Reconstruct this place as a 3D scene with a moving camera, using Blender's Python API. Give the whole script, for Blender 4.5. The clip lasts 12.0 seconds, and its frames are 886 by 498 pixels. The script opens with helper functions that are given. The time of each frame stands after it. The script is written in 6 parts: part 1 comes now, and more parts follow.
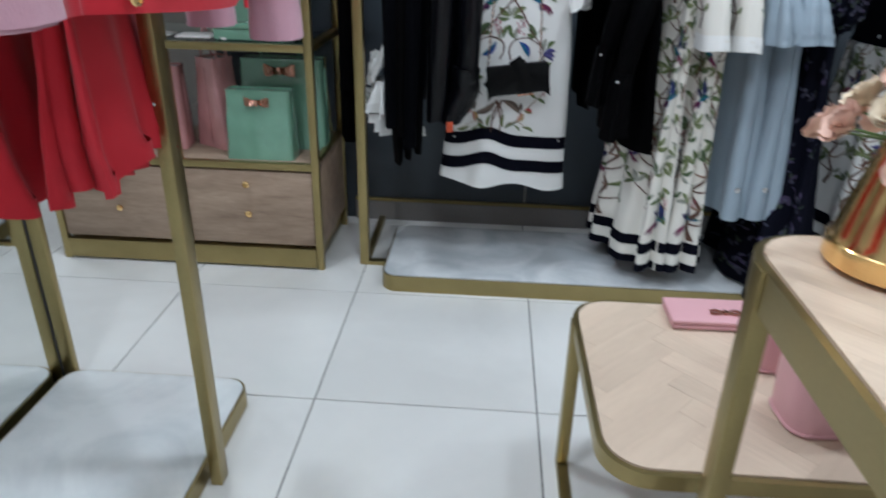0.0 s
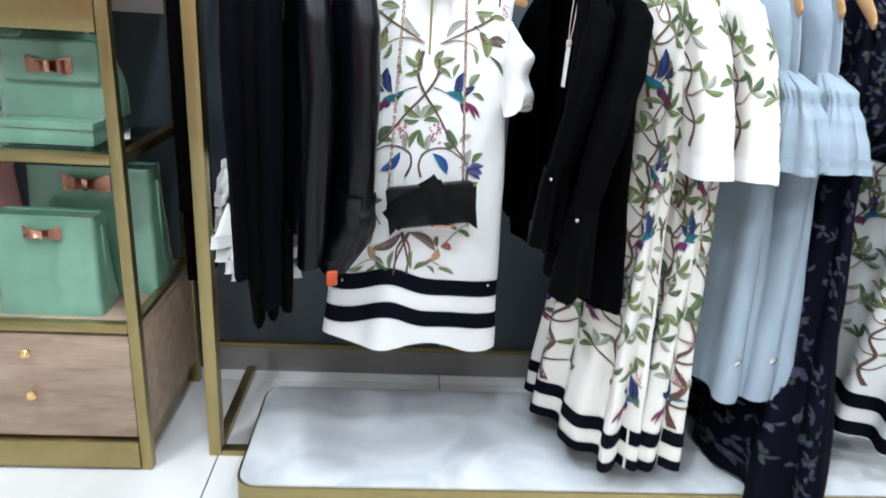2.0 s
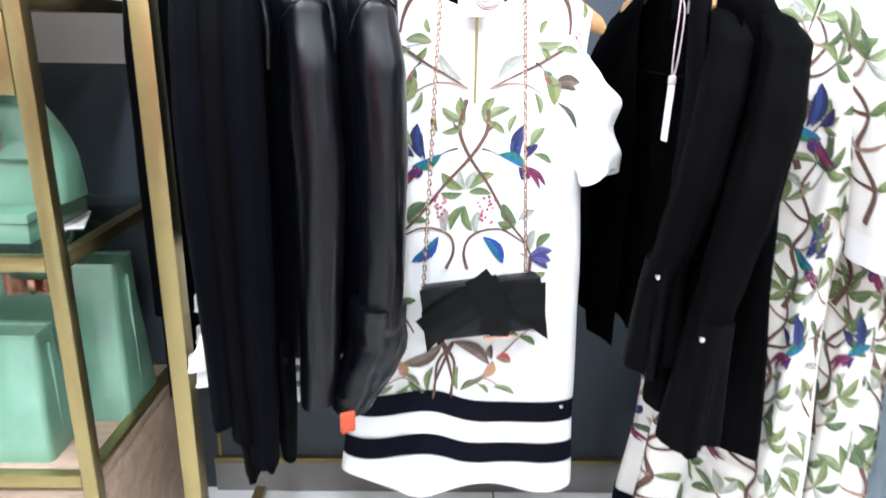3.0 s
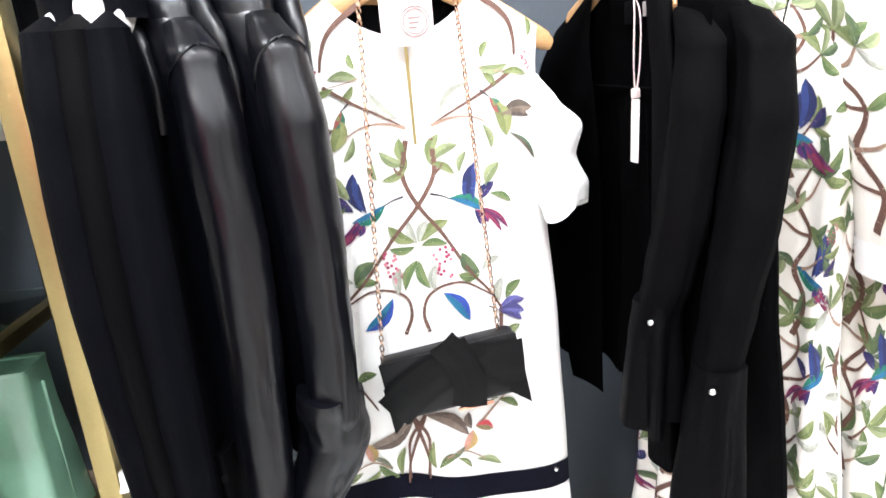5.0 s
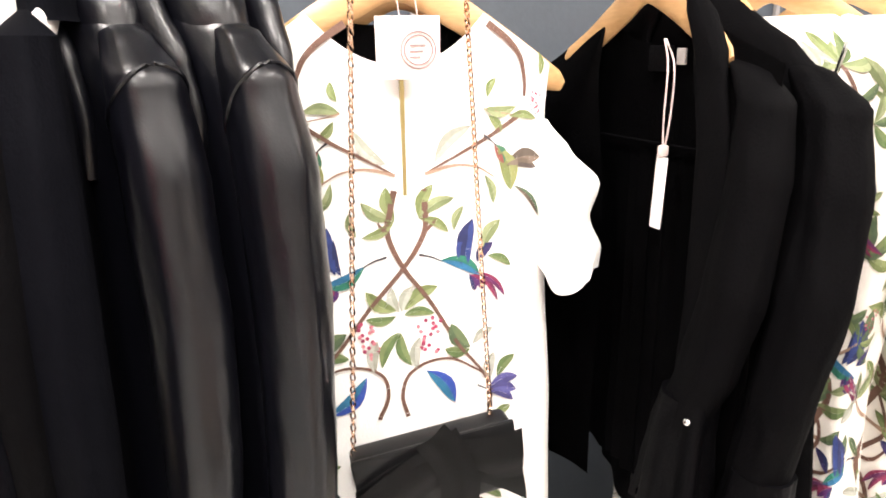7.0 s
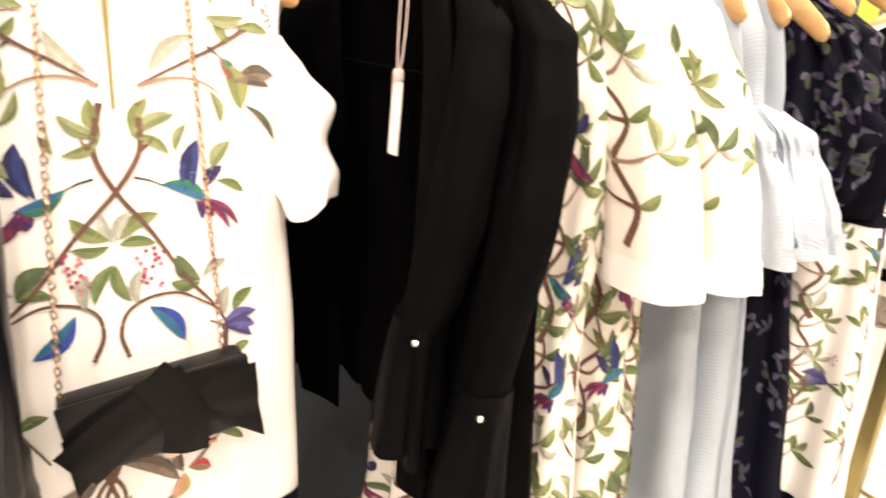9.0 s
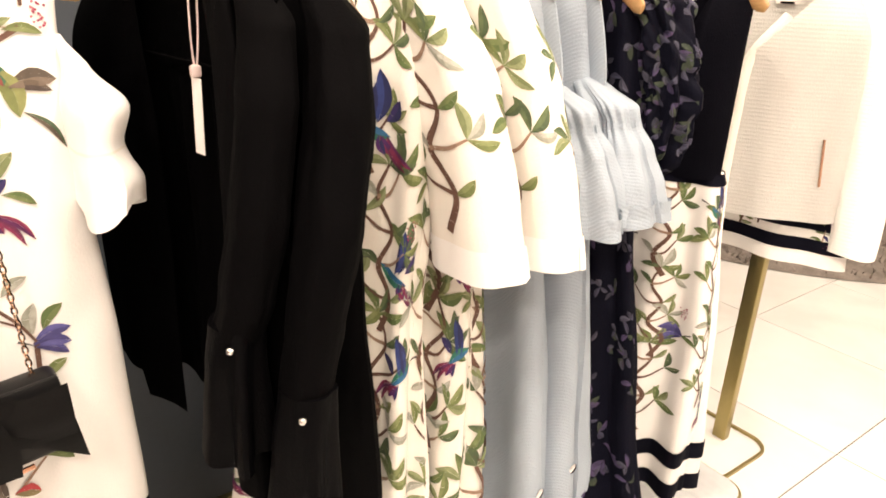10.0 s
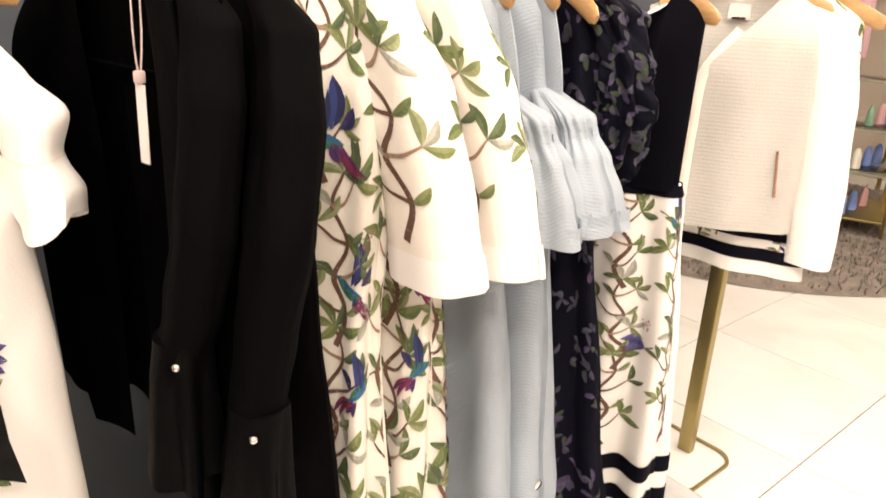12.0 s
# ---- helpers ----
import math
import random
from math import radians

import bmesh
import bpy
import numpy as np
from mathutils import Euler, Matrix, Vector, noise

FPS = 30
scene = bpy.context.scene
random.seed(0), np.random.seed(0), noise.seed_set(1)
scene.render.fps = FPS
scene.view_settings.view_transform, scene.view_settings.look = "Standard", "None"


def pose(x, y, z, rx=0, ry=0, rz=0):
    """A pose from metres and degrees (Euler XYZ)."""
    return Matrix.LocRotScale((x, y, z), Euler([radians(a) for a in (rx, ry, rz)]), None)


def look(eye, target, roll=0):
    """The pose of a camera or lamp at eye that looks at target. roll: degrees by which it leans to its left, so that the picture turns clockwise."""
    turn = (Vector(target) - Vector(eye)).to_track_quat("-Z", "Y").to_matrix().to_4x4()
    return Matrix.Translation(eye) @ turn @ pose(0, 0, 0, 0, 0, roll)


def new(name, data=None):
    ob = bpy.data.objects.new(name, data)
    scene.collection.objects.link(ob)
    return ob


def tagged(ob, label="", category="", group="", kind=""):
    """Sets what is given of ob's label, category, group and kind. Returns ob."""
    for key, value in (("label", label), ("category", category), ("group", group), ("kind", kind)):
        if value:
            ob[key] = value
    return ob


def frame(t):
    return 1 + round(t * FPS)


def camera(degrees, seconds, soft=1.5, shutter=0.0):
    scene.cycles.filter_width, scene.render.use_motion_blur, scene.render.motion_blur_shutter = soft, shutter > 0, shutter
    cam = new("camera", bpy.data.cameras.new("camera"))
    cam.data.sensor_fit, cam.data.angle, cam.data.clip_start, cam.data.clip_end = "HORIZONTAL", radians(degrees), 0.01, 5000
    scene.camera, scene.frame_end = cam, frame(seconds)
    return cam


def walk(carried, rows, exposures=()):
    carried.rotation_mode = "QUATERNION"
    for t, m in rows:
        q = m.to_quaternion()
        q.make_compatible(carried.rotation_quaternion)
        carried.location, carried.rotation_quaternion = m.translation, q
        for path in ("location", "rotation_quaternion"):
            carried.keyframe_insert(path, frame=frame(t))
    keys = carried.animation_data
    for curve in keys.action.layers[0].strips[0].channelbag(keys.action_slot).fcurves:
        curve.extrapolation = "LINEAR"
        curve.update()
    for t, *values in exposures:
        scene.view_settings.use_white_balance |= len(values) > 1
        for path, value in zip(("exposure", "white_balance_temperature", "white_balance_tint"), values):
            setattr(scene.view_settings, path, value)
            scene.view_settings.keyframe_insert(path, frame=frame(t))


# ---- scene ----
cam = camera(65.2, 12.0, soft=1.7, shutter=0.35)
PATH = [
    (0, (0.434, -2.094, 1.178), (0.32, -0.291, 0.321), 1.3),
    (0.5, (0.403, -1.962, 1.165), (0.086, -0.125, 0.44), -0.6),
    (1, (0.463, -1.76, 1.189), (0.136, 0.102, 0.539), -0.8),
    (1.5, (0.47, -1.607, 1.125), (0.401, 0.212, 0.298), 0.1),
    (2, (0.447, -1.332, 1.164), (0.579, 0.543, 0.482), 3.7),
    (2.5, (0.438, -1.13, 1.144), (0.581, 0.749, 0.473), 3.9),
    (3, (0.439, -0.882, 1.158), (0.464, 1.023, 0.551), 0.9),
    (3.5, (0.468, -0.759, 1.165), (0.491, 1.162, 0.61), 1.0),
    (3.7, (0.477, -0.744, 1.16), (0.499, 1.191, 0.654), -0.1),
    (5.5, (0.462, -0.703, 1.17), (0.597, 1.202, 0.578), -5.9),
    (6, (0.461, -0.639, 1.166), (0.702, 1.247, 0.545), -4.0),
    (6.5, (0.356, -0.564, 1.194), (0.81, 1.314, 0.678), -3.2),
    (6.7, (0.359, -0.532, 1.21), (0.777, 1.343, 0.654), -1.5),
    (8.5, (0.387, -0.544, 1.116), (1.176, 1.231, 0.639), 4.8),
    (9, (0.443, -0.546, 1.16), (1.396, 1.089, 0.513), 4.0),
    (9.5, (0.505, -0.559, 1.182), (1.581, 0.956, 0.443), 3.2),
    (10, (0.55, -0.587, 1.198), (1.677, 0.889, 0.456), 2.4),
    (10.5, (0.561, -0.587, 1.198), (1.676, 0.954, 0.577), 0.6),
    (11, (0.567, -0.585, 1.201), (1.634, 1.006, 0.628), 1.0),
    (11.1, (0.567, -0.591, 1.199), (1.641, 1.0, 0.637), 0.7),
    (11.5, (0.569, -0.587, 1.189), (1.757, 0.916, 0.613), 1.6),
    (12, (0.566, -0.585, 1.178), (1.782, 0.851, 0.501), 2.6),
]
walk(cam, [(t, look(eye, target, roll)) for t, eye, target, roll in PATH],
     [(0, -1.45, 5350, 4), (0.5, -1.25, 5350, 4), (1, -0.9, 5400, 4), (1.5, -0.62, 5450, 5), (2, -0.42, 5450, 5), (2.5, 0.0, 5450, 6), (3, 0.35, 5500, 8), (3.7, 0.6, 5650, 9), (5.5, 0.65, 6000, 10), (6.7, 0.6, 6500, 12), (8.5, 0.7, 7800, 16), (9.5, 0.05, 8150, 17), (12, -0.08, 8000, 17)])

# ---- light: downlights added out of view in an unseen white ceiling ----
WORLD = bpy.data.worlds.new("world")
scene.world = WORLD
WORLD.use_nodes = True
WORLD.node_tree.nodes["Background"].inputs[0].default_value = (0.9, 0.95, 1.0, 1)
WORLD.node_tree.nodes["Background"].inputs[1].default_value = 0.01
CEIL = 2.85
# the pair at x -0.45 and -0.36 brightens the red-clothes platform
LAMPS = [(0.35, -0.75, 30), (1.35, -0.75, 30), (2.6, -0.5, 34), (-0.45, -0.32, 40), (0.4, -2.2, 22), (-1.9, 0.6, 40), (4.4, 0.2, 45), (3.0, -2.6, 40), (-0.36, -1.75, 43), (-1.9, -2.4, 24), (1.4, -2.2, 22)]
for lx, ly, power in LAMPS:
    ld = bpy.data.lights.new("added_downlight_beam", "AREA")
    ld.shape, ld.size, ld.energy, ld.color = "DISK", 0.22, power, (1.0, 0.97, 0.93)
    lo = new("added_downlight_beam", ld)
    lo.matrix_world = pose(lx, ly, CEIL - 0.03)


# ---- materials ----
def nodes_of(name):
    m = bpy.data.materials.new(name)
    m.use_nodes = True
    return m, m.node_tree, m.node_tree.nodes["Principled BSDF"]


def surface(name, color, rough=0.6, metal=0.0, vary=0.12, scale=6.0, grain=120.0, bump=0.12, stretch=(1, 1, 1), sheen=0.0, coat=0.0, rough_vary=0.1, gloss=0.5):
    """A surface with stains at one scale, grain at another, and fine relief."""
    m, tree, b = nodes_of(name)
    n, l = tree.nodes, tree.links
    tc, mp = n.new("ShaderNodeTexCoord"), n.new("ShaderNodeMapping")
    mp.inputs["Scale"].default_value = stretch
    l.new(tc.outputs["Object"], mp.inputs["Vector"])
    big, fine = n.new("ShaderNodeTexNoise"), n.new("ShaderNodeTexNoise")
    big.inputs["Scale"].default_value, big.inputs["Detail"].default_value = scale, 4
    fine.inputs["Scale"].default_value, fine.inputs["Detail"].default_value = grain, 3
    l.new(mp.outputs[0], big.inputs["Vector"])
    l.new(mp.outputs[0], fine.inputs["Vector"])
    mix = n.new("ShaderNodeMath")
    mix.operation = "MULTIPLY_ADD"
    mix.inputs[1].default_value = 0.4
    l.new(fine.outputs["Fac"], mix.inputs[0])
    l.new(big.outputs["Fac"], mix.inputs[2])
    ramp = n.new("ShaderNodeValToRGB")
    ramp.color_ramp.elements[0].position, ramp.color_ramp.elements[1].position = 0.4, 1.0
    ramp.color_ramp.elements[0].color = (*[c * (1 - vary) for c in color], 1)
    ramp.color_ramp.elements[1].color = (*[min(1, c * (1 + vary)) for c in color], 1)
    l.new(mix.outputs[0], ramp.inputs[0])
    l.new(ramp.outputs[0], b.inputs["Base Color"])
    rr = n.new("ShaderNodeMapRange")
    rr.inputs["To Min"].default_value, rr.inputs["To Max"].default_value = max(0.02, rough - rough_vary), min(1, rough + rough_vary)
    l.new(big.outputs["Fac"], rr.inputs["Value"])
    l.new(rr.outputs[0], b.inputs["Roughness"])
    b.inputs["Metallic"].default_value = metal
    b.inputs["Sheen Weight"].default_value = sheen
    b.inputs["Specular IOR Level"].default_value = gloss
    b.inputs["Coat Weight"].default_value = coat
    bp = n.new("ShaderNodeBump")
    bp.inputs["Strength"].default_value, bp.inputs["Distance"].default_value = bump, 0.004
    l.new(fine.outputs["Fac"], bp.inputs["Height"])
    l.new(bp.outputs[0], b.inputs["Normal"])
    return m


def cloth(name, color, rough=0.85, sheen=0.05, vary=0.06, bump=0.25, gloss=0.25):
    return surface(name, color, rough, 0, vary, 7, 420, bump, (1, 1, 0.6), sheen, gloss=gloss)


def ribbed(name, color, direction, scale, strength=0.5, rough=0.8):
    """Cloth with woven ribs."""
    m = cloth(name, color, rough)
    n, l = m.node_tree.nodes, m.node_tree.links
    tc, w, bp = n.new("ShaderNodeTexCoord"), n.new("ShaderNodeTexWave"), n.new("ShaderNodeBump")
    w.bands_direction = direction
    w.inputs["Scale"].default_value, w.inputs["Distortion"].default_value = scale, 0.6
    w.inputs["Detail Scale"].default_value = 4
    l.new(tc.outputs["Object"], w.inputs["Vector"])
    bp.inputs["Strength"].default_value, bp.inputs["Distance"].default_value = strength, 0.004
    l.new(w.outputs["Fac"], bp.inputs["Height"])
    old = m.node_tree.nodes["Principled BSDF"].inputs["Normal"].links[0].from_socket
    l.new(old, bp.inputs["Normal"])
    l.new(bp.outputs[0], n["Principled BSDF"].inputs["Normal"])
    return m


def marble(name, base, vein, rough, scale=1.6):
    m, tree, b = nodes_of(name)
    n, l = tree.nodes, tree.links
    tc, info = n.new("ShaderNodeTexCoord"), n.new("ShaderNodeObjectInfo")
    shift = n.new("ShaderNodeVectorMath")
    shift.operation = "MULTIPLY_ADD"
    shift.inputs[1].default_value = (1, 1, 1)
    sc = n.new("ShaderNodeVectorMath")
    sc.operation = "SCALE"
    sc.inputs[0].default_value = (7, 5, 3)
    l.new(info.outputs["Random"], sc.inputs["Scale"])
    l.new(tc.outputs["Object"], shift.inputs[0])
    l.new(sc.outputs[0], shift.inputs[2])
    w, big, ramp = n.new("ShaderNodeTexNoise"), n.new("ShaderNodeTexNoise"), n.new("ShaderNodeValToRGB")
    w.inputs["Scale"].default_value, w.inputs["Detail"].default_value, w.inputs["Distortion"].default_value = scale, 8, 1.6
    big.inputs["Scale"].default_value, big.inputs["Detail"].default_value = scale * 14, 3
    l.new(shift.outputs[0], w.inputs["Vector"])
    l.new(shift.outputs[0], big.inputs["Vector"])
    mix = n.new("ShaderNodeMath")
    mix.operation = "MULTIPLY_ADD"
    mix.inputs[1].default_value = 0.12
    l.new(big.outputs["Fac"], mix.inputs[0])
    l.new(w.outputs["Fac"], mix.inputs[2])
    ramp.color_ramp.elements[0].position, ramp.color_ramp.elements[1].position = 0.42, 0.66
    ramp.color_ramp.elements[0].color, ramp.color_ramp.elements[1].color = (*vein, 1), (*base, 1)
    l.new(mix.outputs[0], ramp.inputs[0])
    l.new(ramp.outputs[0], b.inputs["Base Color"])
    rr = n.new("ShaderNodeMapRange")
    rr.inputs["To Min"].default_value, rr.inputs["To Max"].default_value = rough * 0.7, rough * 1.4
    l.new(big.outputs["Fac"], rr.inputs["Value"])
    l.new(rr.outputs[0], b.inputs["Roughness"])
    return m


def wood(name, dark, light, stretch, rough=0.5, spread=1.0):
    m, tree, b = nodes_of(name)
    n, l = tree.nodes, tree.links
    tc, mp, info = n.new("ShaderNodeTexCoord"), n.new("ShaderNodeMapping"), n.new("ShaderNodeObjectInfo")
    mp.inputs["Scale"].default_value = stretch
    l.new(tc.outputs["Object"], mp.inputs["Vector"])
    sc = n.new("ShaderNodeVectorMath")
    sc.operation = "SCALE"
    sc.inputs[0].default_value = (9, 7, 5)
    l.new(info.outputs["Random"], sc.inputs["Scale"])
    l.new(sc.outputs[0], mp.inputs["Location"])
    a, f, ramp, mix = n.new("ShaderNodeTexNoise"), n.new("ShaderNodeTexNoise"), n.new("ShaderNodeValToRGB"), n.new("ShaderNodeMath")
    a.inputs["Scale"].default_value, a.inputs["Detail"].default_value, a.inputs["Distortion"].default_value = 3, 5, 0.8
    f.inputs["Scale"].default_value, f.inputs["Detail"].default_value = 22, 4
    l.new(mp.outputs[0], a.inputs["Vector"])
    l.new(mp.outputs[0], f.inputs["Vector"])
    mix.operation = "MULTIPLY_ADD"
    mix.inputs[1].default_value = 0.5
    l.new(f.outputs["Fac"], mix.inputs[0])
    l.new(a.outputs["Fac"], mix.inputs[2])
    ramp.color_ramp.elements[0].position, ramp.color_ramp.elements[1].position = 0.45, 1.0
    ramp.color_ramp.elements[0].color, ramp.color_ramp.elements[1].color = (*dark, 1), (*light, 1)
    l.new(mix.outputs[0], ramp.inputs[0])
    hs = n.new("ShaderNodeHueSaturation")
    vr = n.new("ShaderNodeMapRange")
    vr.inputs["To Min"].default_value, vr.inputs["To Max"].default_value = 1 - 0.14 * spread, 1 + 0.12 * spread
    l.new(info.outputs["Random"], vr.inputs["Value"])
    l.new(vr.outputs[0], hs.inputs["Value"])
    l.new(ramp.outputs[0], hs.inputs["Color"])
    l.new(hs.outputs[0], b.inputs["Base Color"])
    b.inputs["Roughness"].default_value = rough
    bp = n.new("ShaderNodeBump")
    bp.inputs["Strength"].default_value, bp.inputs["Distance"].default_value = 0.12, 0.002
    l.new(f.outputs["Fac"], bp.inputs["Height"])
    l.new(bp.outputs[0], b.inputs["Normal"])
    return m


def glass(name, tint, rough=0.0):
    m, tree, b = nodes_of(name)
    b.inputs["Base Color"].default_value, b.inputs["Roughness"].default_value = (*tint, 1), rough
    b.inputs["Transmission Weight"].default_value, b.inputs["IOR"].default_value = 1.0, 1.45
    return m


def printed():
    """Dye on cloth: the colour is carried by the print's own mesh."""
    m, tree, b = nodes_of("cloth print")
    n, l = tree.nodes, tree.links
    at, no, tc, hs, mr = n.new("ShaderNodeAttribute"), n.new("ShaderNodeTexNoise"), n.new("ShaderNodeTexCoord"), n.new("ShaderNodeHueSaturation"), n.new("ShaderNodeMapRange")
    at.attribute_name = "dye"
    no.inputs["Scale"].default_value, no.inputs["Detail"].default_value = 130, 4
    l.new(tc.outputs["Object"], no.inputs["Vector"])
    mr.inputs["To Min"].default_value, mr.inputs["To Max"].default_value = 0.7, 1.5
    l.new(no.outputs["Fac"], mr.inputs["Value"])
    l.new(mr.outputs[0], hs.inputs["Value"])
    l.new(at.outputs["Color"], hs.inputs["Color"])
    l.new(hs.outputs[0], b.inputs["Base Color"])
    b.inputs["Roughness"].default_value = 0.8
    return m


BRASS = surface("satin brass", (0.36, 0.29, 0.13), 0.36, 1.0, 0.12, 9, 160, 0.05)
GOLD = surface("polished gold", (0.85, 0.58, 0.25), 0.18, 1.0, 0.08, 9, 200, 0.02)
CHAIN_GOLD = surface("pale rose gold chain", (0.90, 0.62, 0.46), 0.18, 1.0, 0.08, 9, 200, 0.02)
ROSE_GOLD = surface("rose gold", (0.62, 0.34, 0.24), 0.24, 1.0, 0.08, 9, 200, 0.02)
STEEL = surface("chrome", (0.75, 0.75, 0.76), 0.15, 1.0, 0.05, 9, 200, 0.02)
TILE = marble("polished porcelain", (0.76, 0.75, 0.73), (0.69, 0.68, 0.66), 0.16, 1.3)
GROUT = surface("dark grout", (0.10, 0.10, 0.10), 0.9)
MARBLE = marble("white marble", (0.64, 0.65, 0.66), (0.47, 0.49, 0.51), 0.22, 3.2)
# glossier copy of MARBLE, lightened to stand in for light its platform lacks
LIT_MARBLE = marble("polished white marble, lightened for missing light", (0.78, 0.79, 0.79), (0.62, 0.64, 0.65), 0.12, 2.6)
SLATE = surface("slate painted panel", (0.052, 0.063, 0.078), 0.55, 0, 0.12, 3, 90, 0.06)
SKIRT = surface("grey skirting", (0.25, 0.235, 0.23), 0.35, 0, 0.1, 3, 60, 0.03)
PLASTER = surface("white plaster", (0.80, 0.79, 0.77), 0.8, 0, 0.04, 2, 60, 0.05)
BEIGE = surface("beige plaster", (0.55, 0.47, 0.39), 0.8, 0, 0.08, 2, 60, 0.05)
OAK = wood("limed oak", (0.26, 0.18, 0.125), (0.46, 0.34, 0.245), (1.2, 8, 8))
OAK_TOP = wood("pale oak parquet", (0.55, 0.43, 0.325), (0.66, 0.53, 0.41), (1.2, 9, 9), 0.35, 0.5)
HANGER_WOOD = wood("varnished beech", (0.36, 0.20, 0.085), (0.54, 0.33, 0.155), (3, 12, 12), 0.35)
GLASS = glass("shelf glass", (0.80, 0.93, 0.88))
MIRROR = surface("silvered mirror", (0.86, 0.88, 0.87), 0.02, 1.0, 0.01, 2, 50, 0.0, rough_vary=0.01)
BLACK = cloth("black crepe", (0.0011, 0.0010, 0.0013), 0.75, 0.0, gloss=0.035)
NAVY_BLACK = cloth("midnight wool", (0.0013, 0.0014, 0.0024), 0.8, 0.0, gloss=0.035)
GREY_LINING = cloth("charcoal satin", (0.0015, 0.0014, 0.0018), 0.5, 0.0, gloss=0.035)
SATIN = surface("black satin leather", (0.006, 0.006, 0.0065), 0.42, 0, 0.12, 10, 300, 0.05, gloss=0.22)
LEATHER = surface("black leather", (0.0016, 0.0017, 0.0030), 0.31, 0, 0.12, 10, 420, 0.06, rough_vary=0.04, gloss=0.30)
WHITE = cloth("white crepe", (0.78, 0.77, 0.75), 0.85, 0.1, 0.02, 0.12)
CREAM = cloth("ivory crepe", (0.74, 0.71, 0.65), 0.85, 0.1, 0.03, 0.15)
WHITE_RIB = ribbed("white ribbed knit", (0.83, 0.82, 0.79), "Z", 40, 0.12)
PALE_BLUE = ribbed("pale blue textured cotton", (0.29, 0.345, 0.40), "DIAGONAL", 95, 0.14)
NAVY_CREPE = cloth("navy crepe", (0.0045, 0.0045, 0.0085), 0.75, 0.0, gloss=0.06)
NAVY = cloth("navy chiffon", (0.0028, 0.003, 0.0075), 0.75, 0.0, gloss=0.06)
RED = cloth("red crepe", (0.56, 0.020, 0.035), 0.75, 0.15, 0.05, 0.15)
PINK_CLOTH = cloth("pale pink cotton", (0.62, 0.36, 0.44), 0.85, 0.15)
GREEN_PVC = surface("mint green patent", (0.17, 0.32, 0.225), 0.13, 0, 0.16, 7, 16, 0.55, coat=0.8)
PINK_PVC = surface("dusty pink patent", (0.52, 0.25, 0.25), 0.13, 0, 0.16, 7, 16, 0.7, coat=0.8)
PINK_LEATHER = surface("powder pink leather", (0.66, 0.37, 0.40), 0.4, 0, 0.05, 8, 300, 0.08)
PAPER = surface("white card", (0.72, 0.68, 0.66), 0.7, 0, 0.04, 8, 200, 0.03)
PINK_PAPER = surface("blush card", (0.62, 0.50, 0.48), 0.7, 0, 0.05, 8, 200, 0.03)
INK = surface("grey ink", (0.22, 0.15, 0.15), 0.7)
ORANGE = cloth("orange ribbon", (0.45, 0.075, 0.03))
RUG = surface("grey shaggy pile", (0.20, 0.17, 0.15), 0.95, 0, 0.45, 14, 90, 0.9)
PETAL = surface("peach petal", (0.72, 0.48, 0.38), 0.7, 0, 0.12, 30, 200, 0.1)
PETAL_PALE = surface("cream petal", (0.74, 0.62, 0.46), 0.7, 0, 0.12, 30, 200, 0.1)
LEAF = surface("green leaf", (0.10, 0.16, 0.05), 0.55, 0, 0.2, 30, 200, 0.1)
BLUE_COTTON = cloth("sky blue cotton", (0.18, 0.28, 0.62))
LIME = cloth("lime cotton", (0.45, 0.55, 0.10))
PRINT = printed()
LENS = bpy.data.materials.new("lit lens of added lamp")
LENS.use_nodes = True
LENS.node_tree.nodes["Principled BSDF"].inputs["Emission Color"].default_value = (1, 0.95, 0.88, 1)
LENS.node_tree.nodes["Principled BSDF"].inputs["Emission Strength"].default_value = 18


# ---- building tools ----
def thing(name, at, label, category, group="", kind="", m=None):
    ob = new(name)
    ob.matrix_world = m if m is not None else pose(*at)
    ob.empty_display_size = 0.05
    return tagged(ob, label, category, group, kind)


def part(name, bm, material, parent, label="", smooth=True, category="", kind=""):
    """Link a bmesh as one mesh object under a thing or a part, in the thing's own space."""
    me = bpy.data.meshes.new(name)
    bmesh.ops.recalc_face_normals(bm, faces=bm.faces[:])
    bm.to_mesh(me)
    bm.free()
    for p in me.polygons:
        p.use_smooth = smooth
    if smooth:
        me.set_sharp_from_angle(angle=radians(42))
    me.materials.append(material)
    ob = new(name, me)
    ob.parent = parent
    return tagged(ob, label, category, "", kind)


def setting(name, bm, material, label, category, smooth=False):
    ob = part(name, bm, material, None, label, smooth, category, "structure")
    return ob


def box(bm, x0, x1, y0, y1, z0, z1, bevel=0.0, segs=2):
    r = bmesh.ops.create_cube(bm, size=1, matrix=Matrix.Translation(((x0 + x1) / 2, (y0 + y1) / 2, (z0 + z1) / 2)) @ Matrix.Diagonal((x1 - x0, y1 - y0, z1 - z0, 1)))
    if bevel:
        edges = list({e for v in r["verts"] for e in v.link_edges})
        bmesh.ops.bevel(bm, geom=edges, offset=bevel, segments=segs, profile=0.5, affect="EDGES")
    return bm


def boxed(*a, **k):
    return box(bmesh.new(), *a, **k)


def moved(bm, m):
    bmesh.ops.transform(bm, matrix=m, verts=bm.verts[:])
    return bm


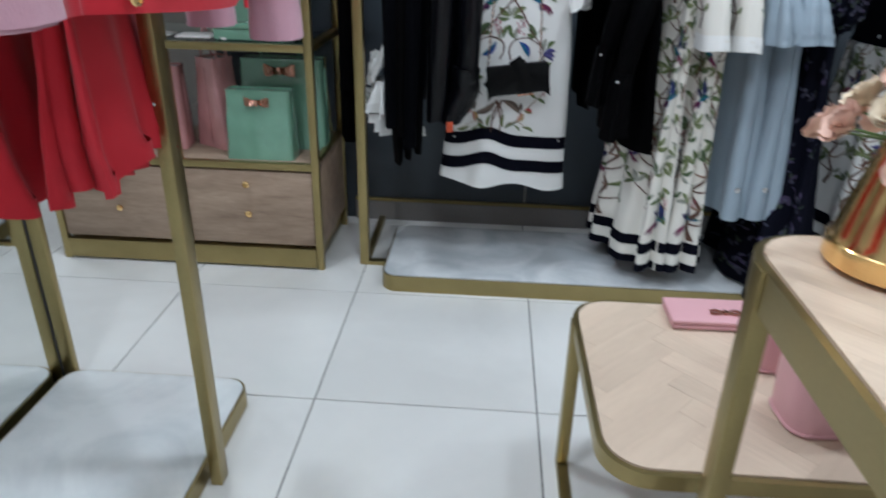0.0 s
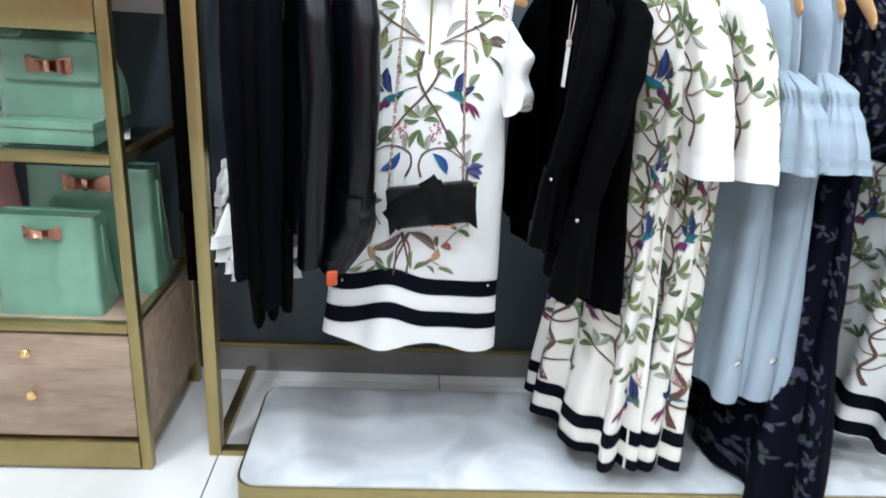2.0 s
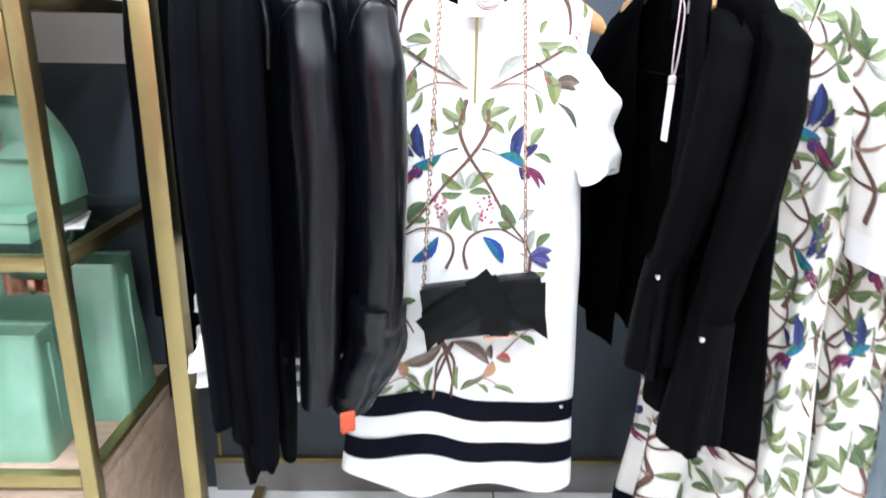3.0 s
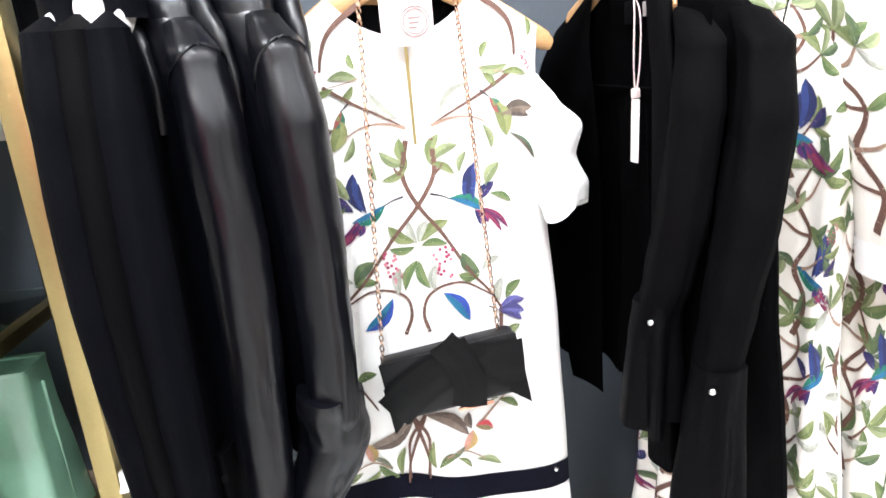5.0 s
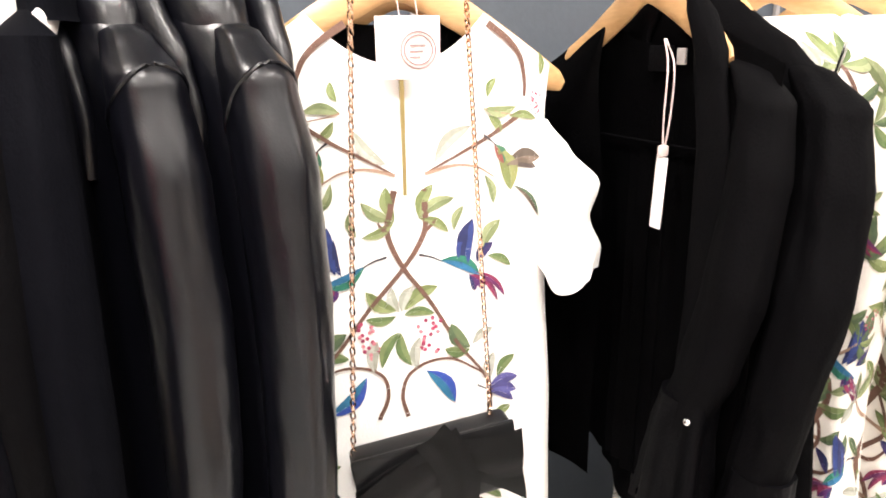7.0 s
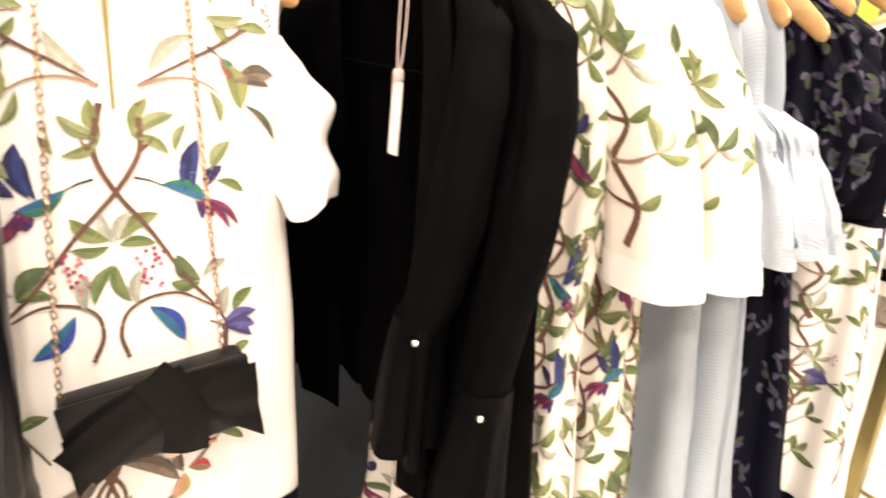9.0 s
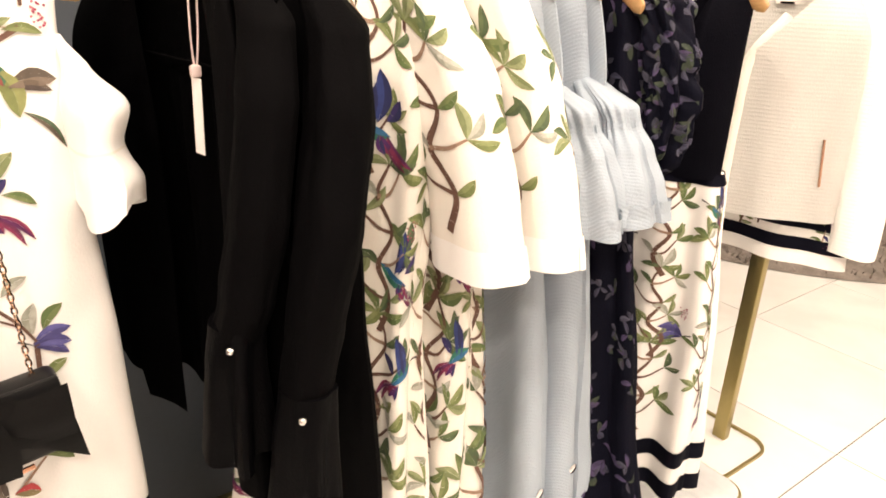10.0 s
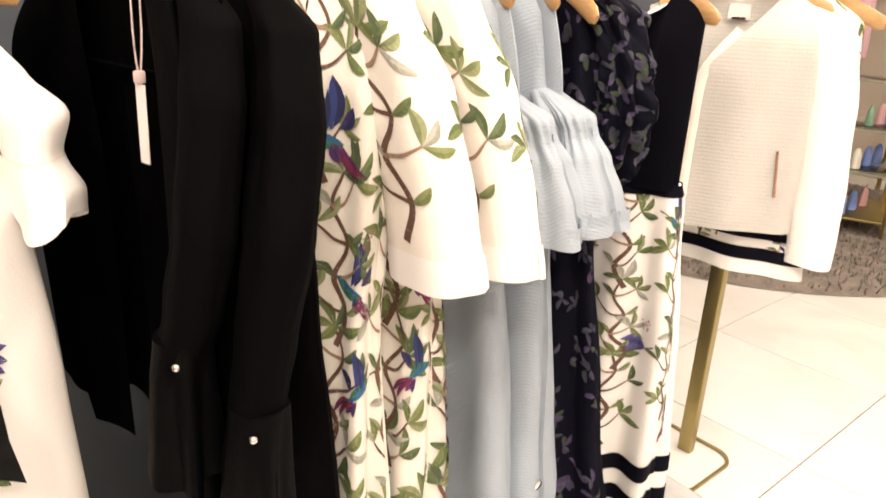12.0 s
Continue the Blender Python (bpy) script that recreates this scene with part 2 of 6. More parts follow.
def spline(pts, n):
    """Points along a smooth line through pts (tuples of any length)."""
    p = [Vector(q) for q in pts]
    p = [2 * p[0] - p[1], *p, 2 * p[-1] - p[-2]]
    out = []
    for i in range(1, len(p) - 2):
        for k in range(n):
            t = k / n
            out.append(0.5 * (2 * p[i] + (p[i + 1] - p[i - 1]) * t + (2 * p[i - 1] - 5 * p[i] + 4 * p[i + 1] - p[i + 2]) * t * t + (3 * p[i] - p[i - 1] - 3 * p[i + 1] + p[i + 2]) * t ** 3))
    out.append(p[-2])
    return out


def rod(bm, pts, rx, ry=None, n=10, up=(0, 0, 1), taper=None):
    """A rounded bar along pts: rx across, ry along 'up'."""
    ry = rx if ry is None else ry
    pts, rings = [Vector(p) for p in pts], []
    for i, p in enumerate(pts):
        d = (pts[min(i + 1, len(pts) - 1)] - pts[max(i - 1, 0)]).normalized()
        side = d.cross(Vector(up))
        side = (side if side.length > 1e-4 else d.cross(Vector((0, 1, 0.01)))).normalized()
        u = side.cross(d)
        k = taper[i] if taper else 1
        rings.append([bm.verts.new(p + side * (rx * k * math.cos(2 * math.pi * j / n)) + u * (ry * k * math.sin(2 * math.pi * j / n))) for j in range(n)])
    for a, b in zip(rings, rings[1:]):
        for j in range(n):
            bm.faces.new((a[j], a[(j + 1) % n], b[(j + 1) % n], b[j]))
    bm.faces.new(rings[0][::-1])
    bm.faces.new(rings[-1])
    return bm


def lathe(bm, profile, n=32, cx=0, cy=0):
    rings = [[bm.verts.new((cx + r * math.cos(2 * math.pi * j / n), cy + r * math.sin(2 * math.pi * j / n), z)) for j in range(n)] for r, z in profile]
    for a, b in zip(rings, rings[1:]):
        for j in range(n):
            bm.faces.new((a[j], a[(j + 1) % n], b[(j + 1) % n], b[j]))
    bm.faces.new(rings[0][::-1])
    bm.faces.new(rings[-1])
    return bm


def rounded_outline(x0, x1, y0, y1, r, n=8):
    out = []
    for cx, cy, a0 in ((x1 - r, y1 - r, 0), (x0 + r, y1 - r, 90), (x0 + r, y0 + r, 180), (x1 - r, y0 + r, 270)):
        for k in range(n + 1):
            a = radians(a0 + 90 * k / n)
            out.append((cx + r * math.cos(a), cy + r * math.sin(a)))
    return out


def slab(bm, outline, z0, z1, bevel=0.0):
    lo = [bm.verts.new((x, y, z0)) for x, y in outline]
    hi = [bm.verts.new((x, y, z1)) for x, y in outline]
    k = len(outline)
    for i in range(k):
        bm.faces.new((lo[i], lo[(i + 1) % k], hi[(i + 1) % k], hi[i]))
    bm.faces.new(lo[::-1])
    top = bm.faces.new(hi)
    if bevel:
        bmesh.ops.bevel(bm, geom=list(top.edges), offset=bevel, segments=2, profile=0.5, affect="EDGES")
    return bm


def band(bm, outer, inner, z0, z1):
    """A rim between two outlines of equal count."""
    k = len(outer)
    rows = [[bm.verts.new((x, y, z)) for x, y in o] for o, z in ((outer, z0), (outer, z1), (inner, z1), (inner, z0))]
    for a, b in ((0, 1), (1, 2), (2, 3), (3, 0)):
        for i in range(k):
            bm.faces.new((rows[a][i], rows[a][(i + 1) % k], rows[b][(i + 1) % k], rows[b][i]))
    return bm


def clip(poly, outline):
    """The part of a convex polygon inside a convex outline (counter-clockwise)."""
    for i in range(len(outline)):
        (ax, ay), (bx, by) = outline[i], outline[(i + 1) % len(outline)]
        side = [(bx - ax) * (y - ay) - (by - ay) * (x - ax) for x, y in poly]
        out = []
        for j in range(len(poly)):
            k = (j + 1) % len(poly)
            if side[j] >= 0:
                out.append(poly[j])
            if side[j] * side[k] < 0:
                t = side[j] / (side[j] - side[k])
                out.append((poly[j][0] + t * (poly[k][0] - poly[j][0]), poly[j][1] + t * (poly[k][1] - poly[j][1])))
        poly = out
        if len(poly) < 3:
            return []
    return poly


def blend(rows, z):
    """Smooth values at height z from rows (z, values...), highest first."""
    if z >= rows[0][0]:
        return rows[0][1:]
    for a, b in zip(rows, rows[1:]):
        if z >= b[0]:
            t = (a[0] - z) / (a[0] - b[0])
            t = t * t * (3 - 2 * t) * 0.5 + t * 0.5
            return [p + (q - p) * t for p, q in zip(a[1:], b[1:])]
    return rows[-1][1:]


class Drape:
    """Hanging cloth: an upright tube given by rows (z, centre x, centre y, half x, half y, depth of folds). u runs round it from the -y side by way of -x."""

    def __init__(self, rows, folds=9, seed=1, crease=1.0, hem=0.0, notch=None):
        self.notch, self.lumps, self.gather, self.creases = notch, 1.0, None, 0.0
        self.rows, self.folds, self.seed, self.crease, self.hem = rows, folds, seed, crease, hem
        self.top, self.bottom = rows[0][0], rows[-1][0]
        q = blend(rows, (self.top * 0.4 + self.bottom * 0.6))
        self.around = math.pi * 1.1 * (q[2] + q[3])

    def at(self, u, z, out=0.0):
        cx, cy, hx, hy, amp = blend(self.rows, z)
        t = 2 * math.pi * u
        px, py = -math.sin(t), -math.cos(t)
        s = self.seed
        w = math.sin(self.folds * t + 2.1 * s + 0.5 * math.sin(3 * z + s)) + 0.5 * math.sin(2 * self.folds * t * 0.73 + s * 1.3 + 1.5 * z)
        w = math.copysign(abs(w) ** self.crease, w)
        lump = noise.noise((px * 1.6 + s * 3.1, py * 1.6, z * 5.0)) * 0.007 + noise.noise((px * 4 + s, py * 4, z * 12)) * 0.0025
        d = amp * w + lump * self.lumps + out
        if self.creases:
            d += self.creases * (abs(noise.noise((px * 1.2 + s, py * 1.2, z * 26 + px * 3))) - 0.25) + self.creases * 0.5 * noise.noise((px * 2 + s, py * 2, z * 48 - py * 4))
        if self.gather:
            gz, gw, ga, gn = self.gather
            d += ga * (math.cos(gn * t + 1.2 * math.sin(5 * t)) - 0.3) * math.exp(-((z - gz) / gw) ** 2)
        nl = math.hypot(px / max(hx, 0.01), py / max(hy, 0.01)) or 1
        k = min(1.0, 13 * min(hx, hy))
        return Vector((cx + hx * px + d * k * px / max(hx, 0.01) / nl, cy + hy * py + d * k * py / max(hy, 0.01) / nl, z + self.hem * math.sin(2 * t + s) * max(0, (self.top - z) / (self.top - self.bottom)) ** 4))

    def mesh(self, nu=84, nv=40, closed=True):
        bm, rings = bmesh.new(), []
        for j in range(nv + 1):
            row = []
            for i in range(nu):
                low = self.bottom + (self.notch[2] * max(0, 1 - abs(i / nu - self.notch[0]) / self.notch[1]) if self.notch else 0)
                row.append(bm.verts.new(self.at(i / nu, self.top + (low - self.top) * j / nv)))
            rings.append(row)
        for k, (o, dz) in enumerate(((-0.004, 0.002), (-0.006, 0.03))):
            rings.append([bm.verts.new(self.at(i / nu, self.bottom, o) + Vector((0, 0, dz + (self.notch[2] * max(0, 1 - abs(i / nu - self.notch[0]) / self.notch[1]) if self.notch else 0)))) for i in range(nu)])
        for a, b in zip(rings, rings[1:]):
            for i in range(nu):
                bm.faces.new((a[i], a[(i + 1) % nu], b[(i + 1) % nu], b[i]))
        if closed:
            bm.faces.new(rings[0])
        return bm

    def ring(self, z0, z1, out=0.0022, nu=84, wave=None, u0=0.0, u1=1.0):
        """A band of cloth laid on the tube between two heights."""
        bm, rows = bmesh.new(), []
        n = int(nu * (u1 - u0))
        for k in range(4):
            row = []
            for i in range(n + 1):
                u = u0 + (u1 - u0) * i / n
                z = z0 + (z1 - z0) * k / 3 + (wave(u) if wave else 0)
                row.append(bm.verts.new(self.at(u, max(z, self.bottom), out)))
            rows.append(row)
        for a, b in zip(rows, rows[1:]):
            for i in range(n):
                bm.faces.new((a[i], a[i + 1], b[i + 1], b[i]))
        return bm


class Dye:
    """A cloth print: flat coloured shapes laid on a surface place(s, z), s metres across."""

    def __init__(self, place):
        self.place, self.bm = place, bmesh.new()
        self.layer = self.bm.loops.layers.float_color.new("dye")
        self.depth = 0

    def face(self, pts, color):
        self.depth = (self.depth + 1) % 9
        f = self.bm.faces.new([self.bm.verts.new(self.place(s, z, 0.0016 + 0.00012 * self.depth)) for s, z in pts])
        for lp in f.loops:
            lp[self.layer] = (*color, 1)

    def leaf(self, s, z, angle, length, width, color, color2=None):
        a = radians(angle)
        c, q = math.cos(a), math.sin(a)
        def to(x, y):
            y += 0.12 * length * math.sin(math.pi * x / length)
            return s + x * c - y * q, z + x * q + y * c
        n = 6
        w = [width * math.sin(math.pi * (k / n) ** 1.1) ** 0.75 / 2 for k in range(n + 1)]
        self.depth = (self.depth + 1) % 9
        for side, col in ((1, color), (-1, color2 or color)):
            for k in range(n):
                x0, x1 = length * k / n, length * (k + 1) / n
                pts = [to(x0, 0), to(x1, 0), to(x1, side * w[k + 1]), to(x0, side * w[k])]
                if k == 0:
                    pts = pts[:3]
                if k == n - 1:
                    pts = [pts[0], pts[1], pts[3]]
                self.face(pts, col)

    def vine(self, pts, width, color):
        line = spline([(a, b, 0) for a, b in pts], 7)
        for i, (p, q) in enumerate(zip(line, line[1:])):
            d = (q - p).normalized()
            k0, k1 = [width * (1.15 - 0.7 * (i + j) / len(line)) / 2 for j in (0, 1)]
            o = Vector((-d.y, d.x, 0))
            self.face([((p + o * k0).x, (p + o * k0).y), ((p - o * k0).x, (p - o * k0).y), ((q - o * k1).x, (q - o * k1).y), ((q + o * k1).x, (q + o * k1).y)], color)

    def dot(self, s, z, r, color, squash=1.0, n=8):
        self.face([(s + r * math.cos(2 * math.pi * k / n), z + squash * r * math.sin(2 * math.pi * k / n)) for k in range(n)], color)

    def stroke(self, p, q, width, color, color2=None):
        """A leaf-shaped dab from p to q."""
        self.leaf(*p, math.degrees(math.atan2(q[1] - p[1], q[0] - p[0])), math.hypot(q[0] - p[0], q[1] - p[1]), width, color, color2)

    def bloom(self, s, z, size, flip, kind=0):
        """A bright plumed dab: blue and teal with a magenta fringe, brown and yellow-green, or a violet bell."""
        navy, blue, teal, rose = (0.012, 0.016, 0.070), (0.02, 0.035, 0.14), (0.015, 0.13, 0.085), (0.17, 0.02, 0.06)
        if kind == 0:
            dabs = [(-0.02, 0.05, 0.09, 1.05, 0.36, navy, blue), (-0.14, 0.02, -0.02, 0.80, 0.22, blue, navy), (0.18, 0.08, 0.54, 0.50, 0.26, navy, (0.03, 0.02, 0.09)), (-0.62, 0.20, 0.26, -0.20, 0.30, teal, (0.015, 0.10, 0.20)), (0.12, -0.12, 0.84, -0.76, 0.15, rose, (0.09, 0.015, 0.07)), (0.08, -0.15, 0.66, -0.84, 0.13, (0.10, 0.015, 0.05), rose), (0.02, -0.18, 0.34, -0.54, 0.20, rose, (0.06, 0.012, 0.08)), (0.0, -0.16, 0.12, -0.56, 0.16, (0.06, 0.012, 0.09), navy)]
            line = [(-1.08, 0.36), (-0.80, 0.28), (-0.56, 0.16)]
        elif kind == 1:
            dabs = [(-0.24, 0.46, 0.06, -0.48, 0.40, (0.20, 0.215, 0.085), (0.14, 0.165, 0.06)), (-0.32, 0.52, -0.10, 0.10, 0.25, (0.04, 0.12, 0.07), (0.20, 0.06, 0.05)), (-0.06, 0.08, 0.80, 0.16, 0.36, (0.075, 0.058, 0.045), (0.15, 0.115, 0.09)), (-0.04, 0.05, 0.70, -0.05, 0.20, (0.10, 0.075, 0.055), (0.06, 0.045, 0.04)), (0.12, -0.38, 0.78, -1.16, 0.15, (0.05, 0.09, 0.05), (0.08, 0.06, 0.045))]
            line = [(-0.55, 0.72), (-0.42, 0.62), (-0.28, 0.50)]
        else:
            dabs = [(-0.40, 0.06, 0.50, 0.28, 0.34, (0.075, 0.07, 0.21), (0.05, 0.045, 0.15)), (-0.40, 0.02, 0.46, -0.12, 0.34, (0.045, 0.04, 0.14), (0.085, 0.08, 0.23)), (-0.36, -0.02, 0.36, -0.42, 0.26, (0.06, 0.055, 0.19), (0.04, 0.035, 0.12))]
            line = [(-0.70, 0.22), (-0.52, 0.12), (-0.38, 0.03)]
        f = -1 if flip else 1
        for x0, z0, x1, z1, w, c1, c2 in dabs:
            self.stroke((s + f * x0 * size, z + z0 * size), (s + f * x1 * size, z + z1 * size), w * size, c1, c2)
        self.vine([(s + f * a * size, z + b * size) for a, b in line], 0.05 * size, (0.03, 0.025, 0.03))

    def berries(self, s, z, size, rng):
        for k in range(20):
            t = k / 20
            self.dot(s + size * (0.35 * rng.uniform(-1, 1) * (1 - 0.4 * t)), z - size * t, size * 0.058, rng.choice([(0.28, 0.035, 0.08), (0.42, 0.15, 0.18), (0.22, 0.03, 0.07)]), 1, 6)

    def finish(self, name, parent, label):
        me = bpy.data.meshes.new(name)
        self.bm.to_mesh(me)
        self.bm.free()
        me.materials.append(PRINT)
        ob = new(name, me)
        ob.parent = parent
        return tagged(ob, label)


GREENS = [((0.075, 0.115, 0.040), (0.12, 0.155, 0.062)), ((0.115, 0.145, 0.052), (0.17, 0.20, 0.085)), ((0.21, 0.24, 0.125), (0.135, 0.165, 0.075)), ((0.055, 0.085, 0.042), (0.085, 0.12, 0.055)), ((0.25, 0.26, 0.215), (0.33, 0.335, 0.295))]
BROWN, TAN = (0.10, 0.05, 0.035), (0.26, 0.17, 0.12)


def scattered(dye, s0, s1, z0, z1, count, size, rng, blooms=3):
    """Climbing branches with paired leaves, berries and a few blooms over a stretch of cloth."""
    for k in range(count):
        s, z = s0 + (s1 - s0) * ((k * 0.618) % 1.0), z0 + (z1 - z0) * rng.random() * 0.85
        a = radians(rng.uniform(60, 120))
        pts = [(s, z)]
        for q in range(6):
            a = a * 0.7 + radians(rng.uniform(45, 135)) * 0.3 + rng.uniform(-0.5, 0.5)
            pts.append((pts[-1][0] + math.cos(a) * size * 0.62, pts[-1][1] + math.sin(a) * size * 0.62))
        dye.vine(pts, size * rng.uniform(0.07, 0.12), rng.choice([BROWN, BROWN, TAN]))
        for j, (ls, lz) in enumerate(pts[1:]):
            for side in (-1, 1):
                if rng.random() < 0.7:
                    base = 90 + side * rng.uniform(20, 95)
                    for w in range(rng.choice([1, 1, 2, 3])):
                        dye.leaf(ls, lz, base + 38 * w * side, size * rng.uniform(0.55, 0.9), size * rng.uniform(0.19, 0.28), *rng.choice(GREENS))
        if rng.random() < 0.22:
            dye.berries(pts[2][0] + size * 0.3, pts[2][1], size * 0.8, rng)
    for k in range(blooms):
        dye.bloom(s0 + (s1 - s0) * ((k * 0.618 + 0.3) % 1.0), z0 + (z1 - z0) * (k + rng.uniform(0.2, 0.8)) / max(1, blooms), size * 1.0, rng.random() < 0.5, rng.choice([0, 0, 1, 2]))


def branch(dye, s, z, h, flip, rng):
    """One climbing branch with side twigs that end in whorls of leaves."""
    f = -1 if flip else 1
    stem = [(s + f * h * 0.45 * a + rng.uniform(-0.02, 0.02) * h, z + h * b) for a, b in ((0.0, 0.0), (0.16, 0.2), (-0.05, 0.4), (0.12, 0.6), (-0.12, 0.8), (0.02, 0.98))]
    dye.vine(stem, 0.036 * h, BROWN)

    def whorl(ws, wz, aim, count, size):
        for k in range(count):
            a = aim + (k - (count - 1) / 2) * rng.uniform(46, 62)
            ln = size * rng.uniform(0.8, 1.1)
            dye.leaf(ws, wz, a, ln, ln * rng.uniform(0.28, 0.36), *rng.choice(GREENS))

    whorl(*stem[-1], 90, 4, 0.21 * h)
    for k, (ns, nz) in enumerate(stem[1:-1]):
        side = f * (1 if k % 2 else -1)
        reach = h * rng.uniform(0.14, 0.24)
        tip = (ns + side * reach, nz + h * rng.uniform(0.06, 0.16))
        dye.vine([(ns, nz), (ns + side * reach * 0.5, nz + h * 0.02), tip], 0.022 * h, TAN if k % 2 else BROWN)
        whorl(*tip, 90 - side * 40, rng.choice([2, 3, 4]), 0.19 * h)
        dye.leaf(ns, nz, 90 + side * 50, 0.15 * h, 0.05 * h, *rng.choice(GREENS))


def branched(dye, s0, s1, z0, z1, h, rng, blooms):
    """Rows of branches over a stretch of cloth, with a few blooms between."""
    cols = max(1, round((s1 - s0) / (h * 0.52)))
    rows_ = max(1, round((z1 - z0) / (h * 0.92)))
    for i in range(cols):
        for j in range(rows_):
            branch(dye, s0 + (s1 - s0) * (i + 0.5 + rng.uniform(-0.12, 0.12)) / cols, z0 + (z1 - z0) * (j + 0.4 * (i % 2) * (rows_ > 1)) / rows_, h * rng.uniform(0.85, 1.1), (i + j) % 2, rng)
    for k in range(blooms):
        dye.bloom(s0 + (s1 - s0) * ((k * 0.618 + 0.2) % 1.0), z0 + (z1 - z0) * (k + 0.6) / blooms, h * 0.24, k % 2, (0, 0, 2, 1)[k % 4])
        dye.berries(s0 + (s1 - s0) * ((k * 0.618 + 0.55) % 1.0), z0 + (z1 - z0) * (k + 0.3) / blooms, h * 0.11, rng)


# ---- the setting ----
X0, X1, Y0, Y1 = -3.0, 6.6, -4.2, 3.0
setting("wall_back", boxed(-0.6, 2.42, 0.67, 0.80, 0.0, CEIL), SLATE, "slate grey painted partition wall behind the rail", "wall")
setting("wall_west", boxed(X0 - 0.1, X0, Y0, Y1, 0, CEIL), PLASTER, "plain white plastered wall", "wall")
setting("wall_east", boxed(X1, X1 + 0.1, Y0, Y1, 0, CEIL), BEIGE, "plain beige plastered wall", "wall")
setting("wall_north", boxed(X0, X1, Y1, Y1 + 0.1, 0, CEIL), BEIGE, "plain beige plastered wall", "wall")
setting("wall_south", boxed(X0, X1, Y0 - 0.1, Y0, 0, CEIL), PLASTER, "plain white plastered wall", "wall")
setting("wall_side", boxed(-1.72, -1.6, 0.9, Y1, 0, CEIL), PLASTER, "plain white plastered wall end", "wall")
setting("ceiling", boxed(X0 - 0.1, X1 + 0.1, Y0 - 0.1, Y1 + 0.1, CEIL, CEIL + 0.1), PLASTER, "white plastered shop ceiling", "ceiling")
setting("baseboard", boxed(-0.12, 2.42, 0.655, 0.668, 0.0, 0.085, bevel=0.002), SKIRT, "glossy grey skirting board below slate panels", "baseboard")
trim = setting("trim", boxed(-0.12, 2.42, 0.652, 0.668, 0.087, 0.099, bevel=0.001), BRASS, "thin brass strip above the skirting", "trim")
for k, jx in enumerate((-0.105, 0.60, 1.30, 2.0)):
    part("panel_joint", boxed(jx - 0.004, jx + 0.004, 0.660, 0.669, 0.1, CEIL - 0.01), BRASS if k == 0 else SKIRT, trim)

# mirror-faced partition end beside the red clothes
setting("wall_mirror", boxed(-0.80, -0.70, -2.9, -0.60, 0, 2.4), PLASTER, "white partition faced with a tall mirror", "wall")
mirror = thing("wall_mirror_panel", (-0.69, -0.6, 0), "tall frameless wall mirror with a slim dark metal edge", "mirror")
part("mirror_glass", boxed(-0.008, 0.002, -2.28, -0.016, 0.02, 2.36), MIRROR, mirror, smooth=False)
part("edge", boxed(-0.010, 0.004, -0.014, 0.006, 0.0, 2.38, bevel=0.002), GROUT, mirror, "dark metal edge")
part("corner_post", boxed(0.006, 0.040, -0.014, 0.006, 0.0, 2.38, bevel=0.003), BRASS, mirror, "brass corner post")
part("bottom_strip", boxed(-0.008, 0.006, -2.28, -0.016, 0.0, 0.018, bevel=0.002), GROUT, mirror)


def platform(x0, x1, y0, y1, h, label, stone=None):
    p = thing("display_platform", ((x0 + x1) / 2, (y0 + y1) / 2, 0), label, "platform")
    a, b = (x1 - x0) / 2, (y1 - y0) / 2
    part("rim", band(bmesh.new(), rounded_outline(-a, a, -b, b, 0.055), rounded_outline(-a + 0.006, a - 0.006, -b + 0.006, b - 0.006, 0.049), 0, h - 0.004), BRASS, p, "brass rim")
    part("marble_top", slab(bmesh.new(), rounded_outline(-a + 0.0065, a - 0.0065, -b + 0.0065, b - 0.0065, 0.0485), 0.004, h, 0.002), stone or MARBLE, p, "grey-veined white marble top")
    return p


platform(0.085, 1.98, 0.02, 0.47, 0.062, "low marble display platform with a rounded brass rim under the rail")
platform(-0.674, -0.17, -2.2, -0.60, 0.055, "low marble platform with a dark brass rim below the red clothes", LIT_MARBLE)


# ---- garment rails ----
RAIL_Y, RAIL_Z = 0.245, 1.37
rack = thing("garment_rack", (0, RAIL_Y, 0), "square brass garment rail full of hanging clothes", "clothes rack")
part("post", boxed(-0.022, 0.010, -0.032, 0.006, 0.0, 1.39, bevel=0.002), BRASS, rack)
part("post", boxed(2.185, 2.211, -0.032, 0.006, 0.0, 1.39, bevel=0.002), BRASS, rack)
part("base_bar", boxed(-0.016, 0.010, 0.008, 0.40, 0.0, 0.022, bevel=0.002), BRASS, rack)
part("base_bar", boxed(0.0105, 0.084, -0.032, 0.0, 0.0, 0.016, bevel=0.002), BRASS, rack)
part("top_bar", boxed(-0.016, 0.010, 0.008, 0.405, 1.366, 1.39, bevel=0.002), BRASS, rack)
part("top_bar", boxed(2.185, 2.211, 0.008, 0.405, 1.366, 1.39, bevel=0.002), BRASS, rack)
part("base_loop", band(bmesh.new(), rounded_outline(2.0, 2.27, -0.13, 0.2, 0.06), rounded_outline(2.008, 2.262, -0.122, 0.192, 0.052), 0.0, 0.008), BRASS, rack, "thin brass base loop")
part("rail", rod(bmesh.new(), [(0.0105, 0, RAIL_Z), (2.1845, 0, RAIL_Z)], 0.0125, n=14), BRASS, rack, "round brass rail")

